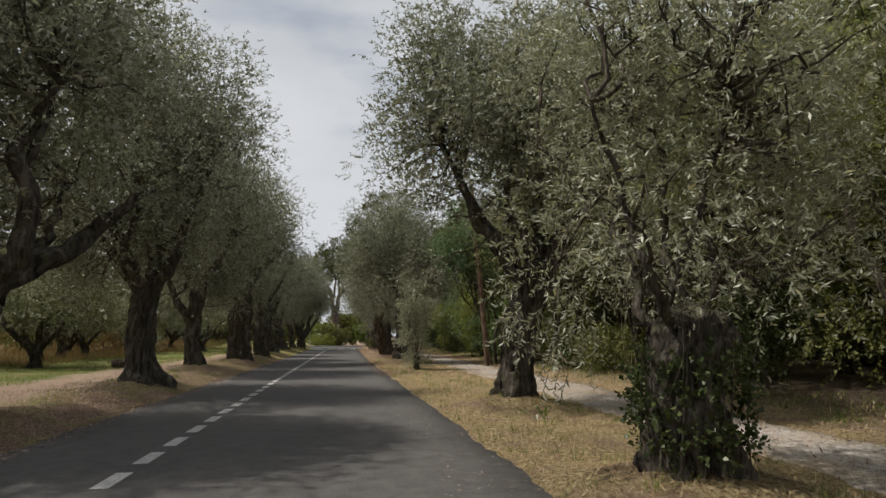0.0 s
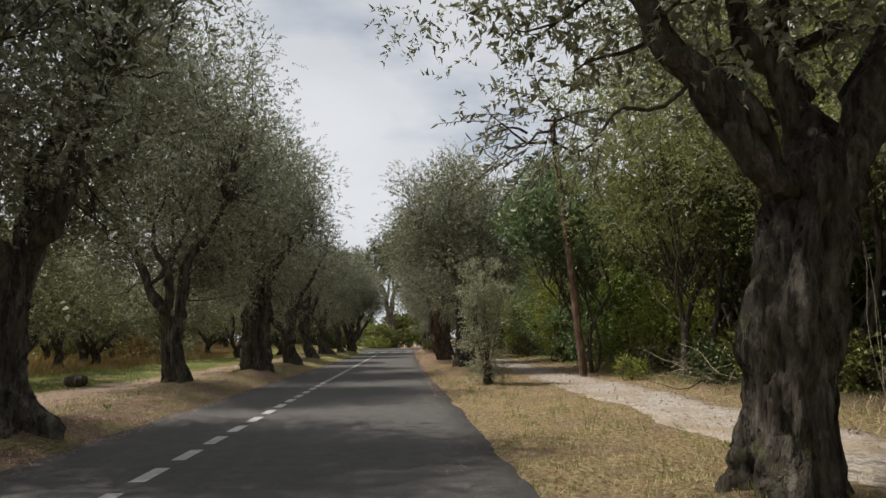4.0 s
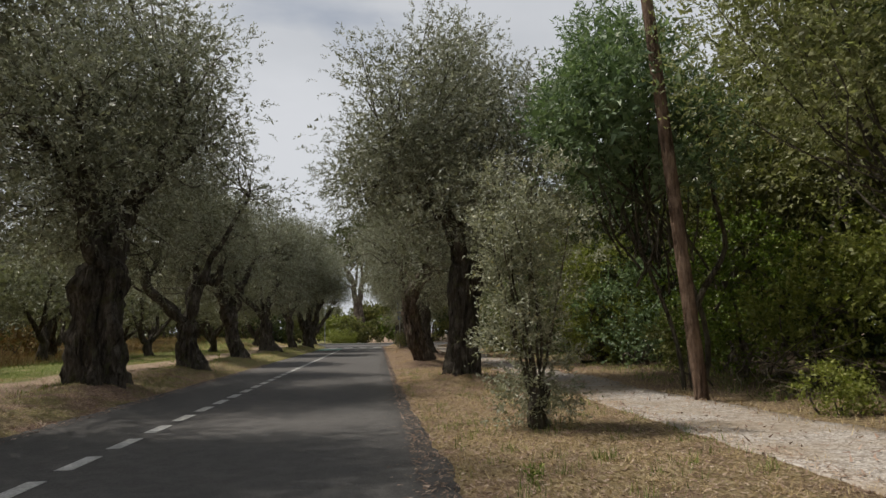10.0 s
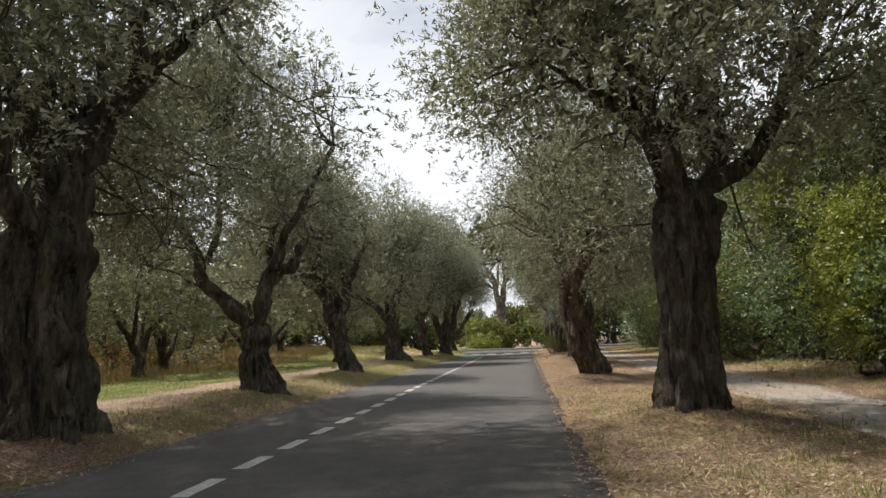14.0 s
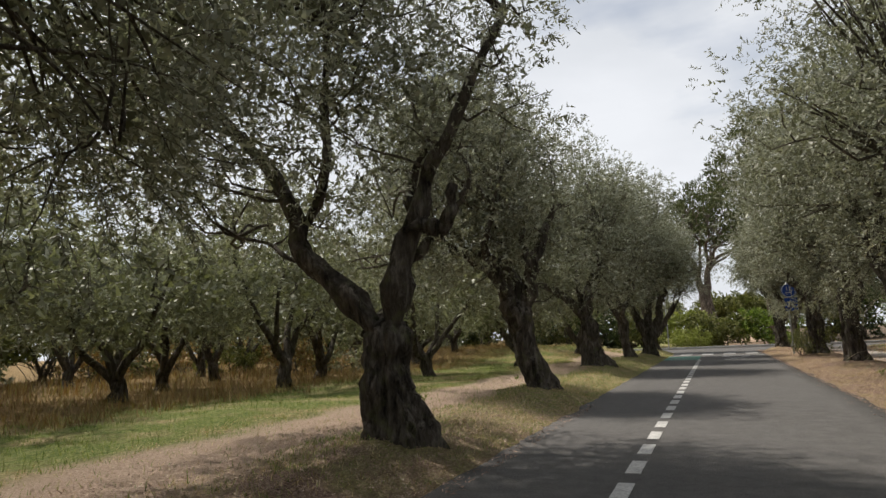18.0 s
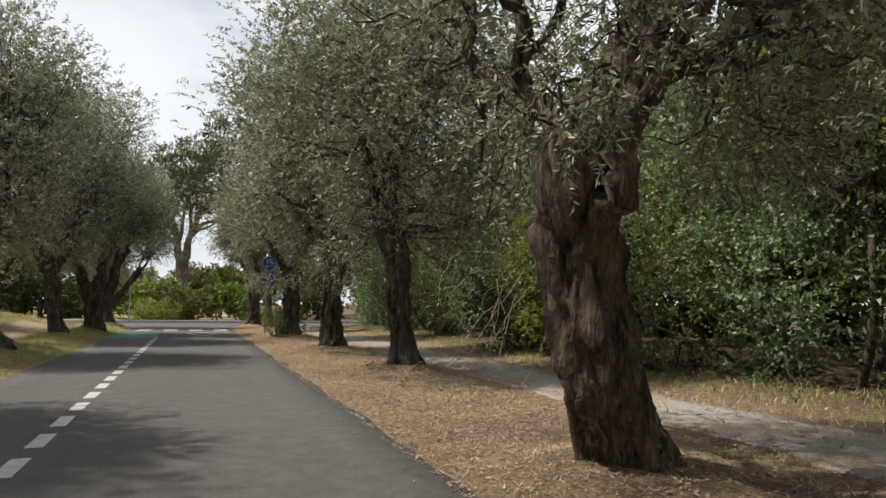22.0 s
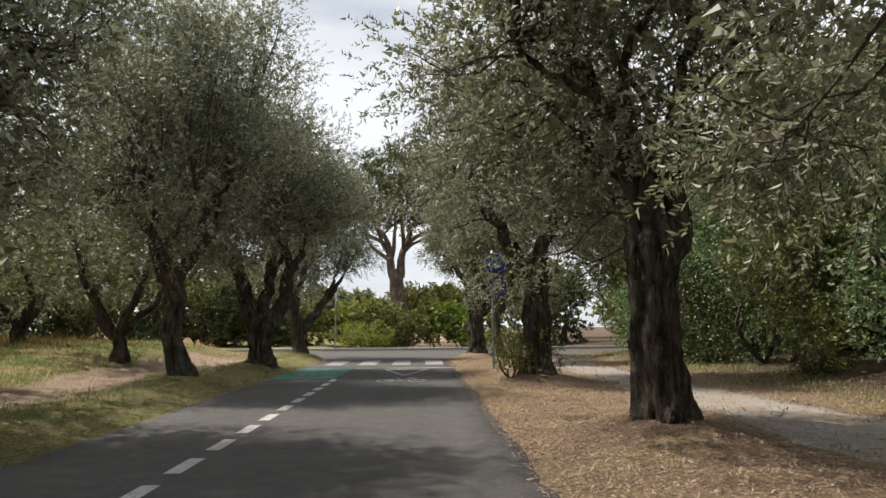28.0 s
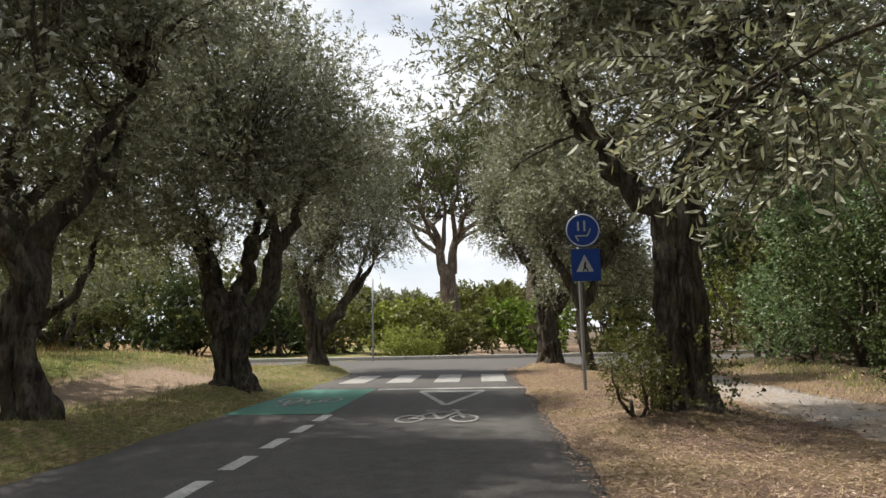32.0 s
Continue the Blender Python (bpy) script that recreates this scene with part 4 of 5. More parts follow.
low_branch(right_0, (3.05, 4.3, 1.5), (0.42, 0.45, 0.85), 130, 81, SHOOT_LEAF, -0.15)
low_branch(right_1, (2.7, 8.85, 2.0), (0.42, 0.4, 0.28), 60, 82)
low_branch(right_3, (2.6, 31.4, 2.0), (0.42, 0.35, 0.26), 80, 83, SHOOT_LEAF)
low_branch(right_3, (2.95, 31.3, 2.45), (0.5, 0.4, 0.35), 90, 89, SHOOT_LEAF)
low_branch(right_3, (3.95, 31.4, 2.05), (0.45, 0.35, 0.35), 90, 90, SHOOT_LEAF)
low_branch(right_3, (4.6, 31.7, 2.3), (0.5, 0.4, 0.4), 80, 91, SHOOT_LEAF)
low_branch(right_4, (3.3, 39.8, 1.8), (0.5, 0.4, 0.5), 90, 85, SHOOT_LEAF)
low_branch(right_5, (2.68, 44.4, 1.62), (0.34, 0.3, 0.32), 80, 87, SHOOT_LEAF)
low_branch(left_3, (-1.8, 25.7, 2.1), (0.6, 0.6, 0.8), 110, 88)

# unseen olives added behind the eye to block sky light and shade the road
behind = olive(-2.7, 1.6, label=LEFT_WORDS, r=0.2, fork=1.5, crown=(0.1, 0, 4.4), size=(2.7, 2.6, 2.7), seed=61, sprig_count=1100, per=8, L=0.15, W=0.06, core=1500)
for bx, by, turn in ((-2.8, -4.2, 200), (-2.7, -10.0, 30), (4.2, -3.8, 120)):
    copy_thing(behind, pose(bx, by, ground_height(bx, by), 0, 0, turn))


# ---- road markings ----


def rect(x0, y0, x1, y1):
    return [(x0, y0), (x1, y0), (x1, y1), (x0, y1)]


def bar(ax, ay, bx, by, w):
    """The outline of a painted line from a to b."""
    dx, dy = bx - ax, by - ay
    k = w / 2 / math.hypot(dx, dy)
    return [(ax - dy * k, ay + dx * k), (bx - dy * k, by + dx * k), (bx + dy * k, by - dx * k), (ax + dy * k, ay - dx * k)]


def flat_ring(name, cx, cy, rx, ry, w, z, material, parent, n=28):
    v, f = [], []
    for i in range(n):
        a = i / n * 2 * math.pi
        for k, zz in ((0, z), (0, z + 0.003), (1, z + 0.003), (1, z)):
            v.append((cx + math.cos(a) * (rx - k * w), cy + math.sin(a) * (ry - k * w * ry / rx), zz))
    for i in range(n):
        j = (i + 1) % n
        for k in range(3):
            f.append((i * 4 + k, j * 4 + k, j * 4 + k + 1, i * 4 + k + 1))
    return part(name, quick_mesh(name, v, f), material, parent)


def bicycle_mark(x, y, flip, label, z=0.004):
    """A painted bicycle, stretched along the road."""
    mark = thing("bicycle_marking", x, y, 0.0, label, "road marking")
    s = -1 if flip else 1
    for cx in (-0.30, 0.30):
        flat_ring("wheel", cx * s, 0, 0.17, 0.33 * s, 0.045, z, FADED_PAINT, mark)
    for i, (ax, ay, bx, by) in enumerate(((-0.30, 0, -0.10, 0.55), (-0.10, 0.55, 0.20, 0.55), (-0.10, 0.55, 0.03, -0.05), (0.03, -0.05, 0.20, 0.55), (0.30, 0, 0.18, 0.75), (-0.18, 0.75, -0.04, 0.75), (0.12, 0.78, 0.30, 0.72), (-0.30, 0, 0.03, -0.05))):
        flat_piece("tube_mark", bar(ax * s, ay * s, bx * s, by * s, 0.05), z + 0.001 + 0.0004 * i, FADED_PAINT, mark)
    return mark


def build_markings():
    dash = thing("lane_dash", 0, 5.0, 0.0, "short worn white dash of the lane line", "road marking", "dashes of the lane line")
    flat_piece("dash_paint", rect(-0.06, -0.26, 0.06, 0.26), 0.001, WHITE_PAINT, dash)
    for i in range(-5, 53):
        if i != 0:
            copy_thing(dash, pose(0, 5.0 + i * 0.865, 0, 0, 0, 0.6 * wander(i, 3)))
    for i in range(4):
        st = thing("zebra_stripe", -0.72 + i * 0.93, 56.3, 0.0, "broad worn white stripe of the zebra crossing", "road marking", "stripes of the zebra crossing")
        flat_piece("stripe_paint", rect(-0.25, -1.15, 0.25, 1.15), 0.001, FADED_PAINT, st)
    stop = thing("stop_line", 1.35, 53.7, 0.0, "thin worn white line across the lane", "road marking")
    flat_piece("line_paint", rect(-1.3, -0.12, 1.25, 0.12), 0.001, FADED_PAINT, stop)
    tri = thing("give_way_triangle", 1.35, 52.2, 0.0, "white painted give-way triangle on the asphalt", "road marking")
    for k, (ax, ay, bx, by) in enumerate(((-0.5, 0.95, 0, -1.1), (0.5, 0.95, 0, -1.1), (-0.52, 0.95, 0.52, 0.95))):
        flat_piece("side_paint", bar(ax, ay, bx, by, 0.09 if k < 2 else 0.3), 0.001 + 0.0006 * k, FADED_PAINT, tri)
    bicycle_mark(1.33, 49.75, False, "white bicycle symbol painted on the asphalt lane")
    patch = thing("green_lane_patch", -0.68, 52.1, 0.0, "faded green paint patch across the oncoming lane", "road marking")
    flat_piece("patch_paint", rect(-0.66, -1.75, 0.66, 1.75), 0.001, GREEN_PAINT, patch)
    bicycle_mark(-0.68, 52.0, True, "white bicycle symbol on the green lane patch", 0.006)


build_markings()

# ---- bushes, woodland and the far trees ----


def bush(x, y, h, rx, ry, leaf, count, seed, label, L=0.07, W=0.036, name="shrub", group="", low=0.05, per=8, stems=7, category="shrub", clumps=40, twig=None, length=0.22, tri=True):
    rng = np.random.default_rng(seed)
    ob = thing(name, x, y, ground_height(x, y), label, category, group)
    cs = []
    while len(cs) < clumps:
        d = unit(rng.normal(size=3)) * rng.uniform(0.25, 1) ** 0.5
        p = np.array([d[0] * rx, d[1] * ry, low + (h - low) * (0.5 + 0.5 * d[2])])
        p *= 1 + 0.22 * noise.noise(Vector(p) * 1.1 + Vector((seed * 1.7, 0, 0)))
        if p[2] > low:
            cs.append(p)
    cs = np.array(cs)
    rs = rng.uniform(0.16, 0.30, len(cs)) * (rx + ry + h) / 3
    lines = []
    for c in cs[:stems]:
        foot = np.array([rng.normal(0, rx * 0.12), rng.normal(0, ry * 0.12), -0.05])
        lines.append(tube(bent(rng, foot, c, 8, 0.08 * h), np.linspace(0.012 + 0.012 * h, 0.006, 8), 6, False))
    v, f = merge(lines)
    tagged(part("stem", quick_mesh("stem", v, f, True), twig or TWIG, ob), kind="stuff")
    v, f = clump_leaves(rng, cs, rs, np.array([0, 0, h * 0.35]), count, per, length, L, W, 0.25, 0.6, 0.9, tri=tri)
    tagged(part("foliage", quick_mesh("foliage", v, f), leaf, ob), kind="stuff")
    return ob


def wood_tree(x, y, h, rx, ry, low, leaf, count, seed, label, L=0.085, W=0.04, r=0.09, lean=(0, 0), group="woodland trees", name="woodland_tree", clumps=70, per=8, stems=3):
    """A woodland tree: slender leaning stems under a broad, ragged crown."""
    rng = np.random.default_rng(seed)
    ob = thing(name, x, y, ground_height(x, y), label, "tree", group)
    cs = []
    while len(cs) < clumps:
        d = unit(rng.normal(size=3)) * rng.uniform(0.2, 1) ** 0.45
        p = np.array([lean[0] + d[0] * rx, lean[1] + d[1] * ry, low + (h - low) * (0.5 + 0.5 * d[2])])
        k = 1 + 0.25 * noise.noise(Vector(p) * 0.7 + Vector((seed * 2.3, 0, 0)))
        p[:2] *= k
        cs.append(p)
    cs = np.array(cs)
    rs = rng.uniform(0.35, 0.75, len(cs))
    for i in range(stems):
        goal = cs[rng.integers(len(cs))] * np.array([0.8, 0.8, 1.0])
        line = bent(rng, (rng.normal(0, 0.2 * (i > 0)), rng.normal(0, 0.2 * (i > 0)), -0.1), goal, 14, 0.25)
        v, f = tube(line, np.linspace(r * (1 - 0.2 * i), 0.02, 14), 10, False, gnarly(rng, 0.06))
        part("trunk", quick_mesh("trunk", v, f, True), TWIG, ob)
    lines = []
    for c in cs[:30]:
        a = np.array([lean[0] * 0.5, lean[1] * 0.5, low * 0.8]) + rng.normal(0, 0.3, 3)
        lines.append(tube(bent(rng, a, c, 7, 0.15), np.linspace(0.02, 0.006, 7), 4, False))
    v, f = merge(lines)
    tagged(part("branch", quick_mesh("branch", v, f, True), TWIG, ob), kind="stuff")
    v, f = clump_leaves(rng, cs, rs, np.array([lean[0], lean[1], low]), count, per, 0.28, L, W, 0.1, 0.7, 0.85, tri=True)
    hub = np.array([lean[0], lean[1], (low + h) / 2])
    v2, f2 = clump_leaves(rng, hub + (cs - hub) * 0.72, rs, hub, count // 4, 6, 0.3, L * 2.2, W * 2.4, 0.1, 0.3, tri=True)
    v, f = merge([(v, f), (v2, f2)])
    tagged(part("crown", quick_mesh("crown", v, f), leaf, ob), kind="stuff")
    return ob


def build_woods():
    rng = np.random.default_rng(77)
    words = {MID_LEAF: "olive-green scrub bush at the edge of the wood", BRIGHT_LEAF: "bright green broad-leaved bush beside the footpath", DARK_LEAF: "dark evergreen bush in the shade of the wood", PALE_LEAF: "pale olive-green bush at the edge of the wood", ASH_LEAF: "blue-green evergreen bush at the edge of the wood", YELLOW_LEAF: "yellow-green leafy bush at the edge of the wood"}
    y, k = -2.0, 0
    while y < 60:
        leaf = (DARK_LEAF, MID_LEAF)[k % 2] if y < 19 else (BRIGHT_LEAF, MID_LEAF, YELLOW_LEAF, BRIGHT_LEAF, MID_LEAF)[k % 5] if y < 27 else (ASH_LEAF, DARK_LEAF, DARK_LEAF, ASH_LEAF, MID_LEAF)[k % 5]
        h = 1.0 + 1.9 * rng.random() + (1.0 if y > 30 else 0)
        h *= 0.6 if 14 < y < 21 else 1.0
        x = (9.3 if y < 21 else 8.8) + rng.uniform(-0.7, 0.8)
        bush(x, y, h, 1.1, 1.4, leaf, 1050, 300 + k, words[leaf], L=0.08, W=0.046, group="scrub along the footpath", low=-0.05, clumps=56, stems=5)
        y += 1.75 + 0.7 * rng.random()
        k += 1
    y, k = -3.0, 0
    while y < 62:
        leaf = (MID_LEAF, FIELD_LEAF, DARK_LEAF, MID_LEAF)[k % 4] if y < 27 else (ASH_LEAF, DARK_LEAF, FIELD_LEAF, ASH_LEAF)[k % 4]
        tall = 6.6 + 1.4 * rng.random() if y < 24 else 6.2 + 1.4 * rng.random()
        wood_tree((10.6 if y < 24 else 9.9) + rng.uniform(-0.6, 0.8), y, tall, 2.3, 2.2, 2.0 if y < 24 else 1.6, leaf, 1800, 400 + k, "slender-stemmed evergreen woodland tree with ragged crown", r=0.08, L=0.10, W=0.05)
        y += 3.3 + 0.8 * rng.random()
        k += 1
    for i, (x, y, tall, rx) in enumerate(((7.9, 19.3, 8.4, 3.1), (9.0, 15.6, 8.0, 3.0), (9.2, 11.5, 7.4, 2.9), (9.0, 6.6, 7.0, 2.6), (9.3, 1.5, 6.8, 2.6))):
        wood_tree(x, y, tall, rx, 2.7, 2.4, PALE_LEAF, 6600, 450 + i, "tall pale-leaved tree leaning over the footpath", L=0.06, W=0.027, r=0.10, lean=(0.35 if i == 0 else -0.3, 0.5 if i == 0 else 0), clumps=110)
    y, k = -6.0, 0
    while y < 70:
        row = bush(14.2 + rng.uniform(-1, 1.5), y, 8.2 + rng.random() * 1.4, 2.8, 3.2, (DARK_LEAF, MID_LEAF)[k % 2], 620, 500 + k, "tall dark evergreen thicket deep in the wood", L=0.46, W=0.26, name="thicket", group="thickets of the wood", per=6, length=0.4, clumps=60)
        copy_thing(row, pose(18.5 + rng.uniform(-1, 1), y + 2.1, 0.2, 0, 0, rng.uniform(0, 360)))
        y += 4.2
        k += 1


def field_olive(seed, h, far):
    """An orchard olive: it forks low into crooked limbs under a broad crown that hangs nearly to the grass."""
    rng = np.random.default_rng(seed)
    ob = thing("orchard_olive", 0, 0, 0, "broad silvery olive tree forking low in the dry field", "tree", "olive trees of the orchard")
    v, f, ax = trunk_mesh(rng, 0.16, h * 0.14, (rng.normal(0, 0.1), rng.normal(0, 0.1)), flare=1.5, sides=16, rings=10)
    part("trunk", quick_mesh("trunk", v, f, True), OLIVE_BARK, ob)
    dirs = unit(rng.normal(size=(90, 3)))
    lump = np.array([1 + 0.34 * noise.noise(Vector(d) * 1.9 + Vector((seed, 0, 0))) for d in dirs])
    cs = dirs * (rng.uniform(0.3, 1, 90) ** 0.42 * lump)[:, None] * np.array([2.5, 2.5, h * 0.34]) + np.array([0, 0, h * 0.64])
    cs[:, 2] -= 0.15 * np.hypot(cs[:, 0], cs[:, 1]) ** 1.5
    cs = cs[cs[:, 2] > 0.75 - 0.1 * np.hypot(cs[:, 0], cs[:, 1])]
    stock = []
    for i in range(4):
        a = i * 1.57 + rng.uniform(-0.5, 0.5)
        goal = np.array([math.cos(a) * 1.25, math.sin(a) * 1.25, h * rng.uniform(0.5, 0.75)])
        line = bent(rng, ax[-1] - np.array([0, 0, 0.2]), goal, 12, 0.16) + np.vstack([np.zeros(3), np.cumsum(rng.normal(0, 0.03, (11, 3)), axis=0)])
        v, f = tube(line, np.linspace(0.10, 0.022, 12), 10, False, gnarly(rng, 0.14))
        part("limb", quick_mesh("limb", v, f, True), OLIVE_BARK, ob)
        stock.append(line)
    stock = np.concatenate(stock)
    lines = [tube(bent(rng, stock[int(np.argmin(np.linalg.norm(stock - c, axis=1)))], c, 5, 0.08), np.linspace(0.018, 0.005, 5), 3, False) for c in cs[:44]]
    v, f = merge(lines)
    tagged(part("twig", quick_mesh("twig", v, f, True), TWIG, ob), kind="stuff")
    rs = rng.uniform(0.36, 0.62, len(cs))
    hub = np.array([0, 0, h * 0.55])
    v, f = clump_leaves(rng, cs, rs, hub, 520 if far else 1700, 7, 0.22, 0.20 if far else 0.105, 0.075 if far else 0.036, tri=True)
    v2, f2 = clump_leaves(rng, hub + (cs - hub) * 0.75, rs, hub, 160 if far else 420, 5, 0.3, 0.24, 0.12, 0.1, 0.3, tri=True)
    v, f = merge([(v, f), (v2, f2)])
    tagged(part("crown", quick_mesh("crown", v, f), FIELD_LEAF, ob), kind="stuff")
    return ob


def build_orchard():
    rng = np.random.default_rng(5)
    models = [field_olive(600 + i, h, i > 3) for i, h in enumerate((4.5, 5.1, 4.3, 4.8, 5.0, 5.6))]
    spots = [(-12.8, 36.6), (-9.1, 36.8), (-7.4, 20.6), (-9.4, 25.4), (-18.5, 44.0), (-17.5, 30.0), (-10.9, 33.6), (-6.8, 40.3), (-5.6, 45.3), (-4.7, 51.3), (-8.8, 54.5), (-9.5, 59.0), (-10.7, 40.8)]
    for col in range(3):
        for row in range(13):
            px, py = -10.6 - col * 4.3 + rng.uniform(-0.6, 0.6), 8 + row * 4.4 + (col % 2) * 1.8 + rng.uniform(-0.6, 0.6)
            if all(math.hypot(px - a, py - b) > 2.7 for a, b in spots):
                spots.append((px, py))
    for i, (px, py) in enumerate(spots):
        m = pose(px, py, ground_height(px, py) - 0.03, 0, 0, rng.uniform(0, 360))
        if i < 6:
            models[i].matrix_basis = m
        else:
            copy_thing(models[i % 4] if px > -13 else models[4 + i % 2], m)


def build_brambles():
    """Low scrub between the orchard trees."""
    rng = np.random.default_rng(8)
    words = "low bramble and dry weeds in the orchard"
    models = [bush(-12 - 3 * i, 15 + 9 * i, 1.0 + 0.25 * i, 1.5, 1.3, (MID_LEAF, FIELD_LEAF, GRASS_RUST)[i], 330, 640 + i, words, L=0.15, W=0.075, name="bramble", group="brambles of the orchard", per=5, clumps=24, category="bramble") for i in range(3)]
    for i in range(44):
        x, y = rng.uniform(-31, -11), rng.uniform(6, 68)
        copy_thing(models[i % 3], pose(x, y, ground_height(x, y), 0, 0, rng.uniform(0, 360)))


def stone_pine(x, y, h, low, spread, lean, seed, label, r=0.46, fork=3.6):
    rng = np.random.default_rng(seed)
    ob = thing("stone_pine", x, y, ground_height(x, y), label, "tree")
    line = bent(rng, (0, 0, -0.2), (lean, 0, fork), 14, 0.12)
    v, f = tube(line, np.linspace(r * 1.15, r * 0.8, 14), 20, False, gnarly(rng, 0.05, 5))
    part("trunk", quick_mesh("trunk", v, f, True), PINE_BARK, ob)
    top = line[-1]
    forks = []
    for side in (-1, 1):
        stem = bent(rng, top + np.array([side * r * 0.38, 0, -0.5]), (lean + side * 0.55, 0.2 * side, low - 0.6), 12, 0.06)
        v, f = tube(stem, np.linspace(r * 0.58, r * 0.36, 12), 14, False, gnarly(rng, 0.05))
        part("stem", quick_mesh("stem", v, f, True), PINE_BARK, ob)
        forks.append(stem)
    tips = []
    for i in range(11):
        a = i / 11 * 2 * math.pi + rng.uniform(-0.25, 0.25)
        reach = spread * rng.uniform(0.45, 0.85)
        goal = np.array([lean + math.cos(a) * reach, math.sin(a) * reach, low + (h - low) * rng.uniform(0.08, 0.3)])
        stem = forks[0] if math.cos(a) < 0 else forks[1]
        start = stem[rng.integers(5, 12)]
        b = bent(rng, start, goal, 14, 0.2)
        v, f = tube(b, np.linspace(r * 0.30, 0.05, 14), 10, False, gnarly(rng, 0.05))
        part("limb", quick_mesh("limb", v, f, True), PINE_BARK, ob)
        tips += [b[-1], b[-4], b[-6]]
    tips = np.array(tips)
    cs = []
    for _ in range(170):
        a, q = rng.uniform(0, 6.283), math.sqrt(rng.random())
        dome = math.sqrt(max(0.0, 1 - q * q))
        cs.append((lean + math.cos(a) * q * spread, math.sin(a) * q * spread, low + (h - low) * dome * rng.uniform(0.08, 1.0) ** 0.7 + 0.3 * q))
    cs = np.array(cs)
    lines = [tube(bent(rng, tips[int(np.argmin(np.linalg.norm(tips - c, axis=1)))], c, 6, 0.15), np.linspace(0.05, 0.015, 6), 5, False) for c in cs]
    v, f = merge(lines)
    tagged(part("branch", quick_mesh("branch", v, f, True), PINE_BARK, ob), kind="stuff")
    v, f = clump_leaves(rng, cs, rng.uniform(0.4, 0.8, len(cs)), np.array([lean, 0, low - 2]), 4200, 8, 0.3, 0.23, 0.065, 0.5, 0.6, 0.6, tri=True)
    tagged(part("crown", quick_mesh("crown", v, f), PINE_LEAF, ob), kind="stuff")
    return ob


def build_far_end():
    stone_pine(0.5, 77.0, 12.5, 6.9, 4.4, -0.35, 700, "tall umbrella pine with forked bare trunk beyond the crossing", r=0.5, fork=4.7)
    stone_pine(5.2, 84.0, 20.0, 11.0, 4.3, 0.3, 701, "high pine with feathery grey-green crown behind the olive row", fork=10.0)
    rng = np.random.default_rng(71)
    for i in range(22):
        x = -34 + i * 2.7 + rng.uniform(-0.6, 0.6)
        leaf = (MID_LEAF, DARK_LEAF, YELLOW_LEAF, MID_LEAF, BRIGHT_LEAF)[i % 5]
        h = 1.5 + rng.random() * 1.0 if abs(x - 1) < 5 else 3.0 + 1.4 * rng.random()
        bush(x, 69.6 + rng.uniform(-0.5, 1.5), h, 1.9, 1.4, leaf if x > -4 else (DARK_LEAF, MID_LEAF)[i % 2], 620, 720 + i, "leafy roadside bush beyond the crossing", L=0.21, W=0.115, group="bushes beyond the crossing")
    for i in range(13):
        bush(-36 + i * 2.5 + rng.uniform(-0.5, 0.5), 72.5 + rng.uniform(-0.6, 0.6), 3.2 + rng.random(), 1.9, 1.3, (DARK_LEAF, MID_LEAF)[i % 2], 420, 830 + i, "dark evergreen bush of the hedge beyond the crossing", L=0.27, W=0.15, group="hedge beyond the crossing", low=-0.1)
    for i in range(12):
        x = -42 + i * 7.4 + rng.uniform(-1.5, 1.5)
        tall = 3.4 + rng.random() if abs(x - 2) < 7 else 5.5 + 2.5 * rng.random()
        wood_tree(x, 82 + rng.uniform(-3, 6), tall, 3.4, 3.0, 0.8, (MID_LEAF, BRIGHT_LEAF, FIELD_LEAF)[i % 3], 1000, 740 + i, "distant leafy tree behind the crossing road", L=0.28, W=0.15, r=0.12, group="far trees beyond the crossing", name="far_tree", per=6)
    for i in range(14):
        y = 2 + i * 5.2
        wood_tree(-26 + rng.uniform(-1.5, 1.5), y, 5.0 + 1.8 * rng.random(), 3.2, 3.9, 0.2, (DARK_LEAF, MID_LEAF)[i % 2], 800, 760 + i, "distant dark tree along the far side of the field", L=0.30, W=0.16, r=0.12, group="far trees behind the field", name="far_tree", per=6)
    bush(-0.9, 68.2, 1.35, 1.6, 1.0, YELLOW_LEAF, 900, 790, "low yellow-green bush at the foot of the pine", L=0.09, W=0.045)
    kerb = thing("kerb", 0, 66.75, 0, "pale concrete kerb along the crossing road", "kerb")
    for i in range(60):
        bm = bmesh.new()
        bmesh.ops.create_cube(bm, size=1.0, matrix=Matrix.Translation((-30 + i * 1.0 + 0.5, 0, 0.03)) @ Matrix.Diagonal((0.985, 0.16, 0.2, 1)))
        bmesh.ops.bevel(bm, geom=bm.edges[:], offset=0.012, segments=1, affect="EDGES")
        part("kerb_stone", bm, KERB, kerb)


build_woods()
build_orchard()
build_brambles()
build_far_end()
wood_tree(7.0, 23.2, 5.9, 1.5, 1.5, 2.5, ASH_LEAF, 2600, 801, "blue-green ash-like tree around the utility pole", L=0.10, W=0.034, r=0.06, lean=(-0.9, 0), group="", name="ash_tree", clumps=45)
bush(7.9, 30.0, 3.5, 1.1, 1.4, YELLOW_LEAF, 2200, 804, "bright green bush behind the utility pole", L=0.08, W=0.04)
bush(7.0, 20.1, 0.42, 0.3, 0.25, YELLOW_LEAF, 240, 805, "small yellow-green shrub beside the footpath", L=0.05, W=0.025, stems=4, clumps=14)
wood_tree(8.7, 34.4, 5.0, 1.3, 1.4, 2.6, YELLOW_LEAF, 1500, 802, "small tree with yellow-green crown at the wood's edge", L=0.085, W=0.04, r=0.06, group="", clumps=40)
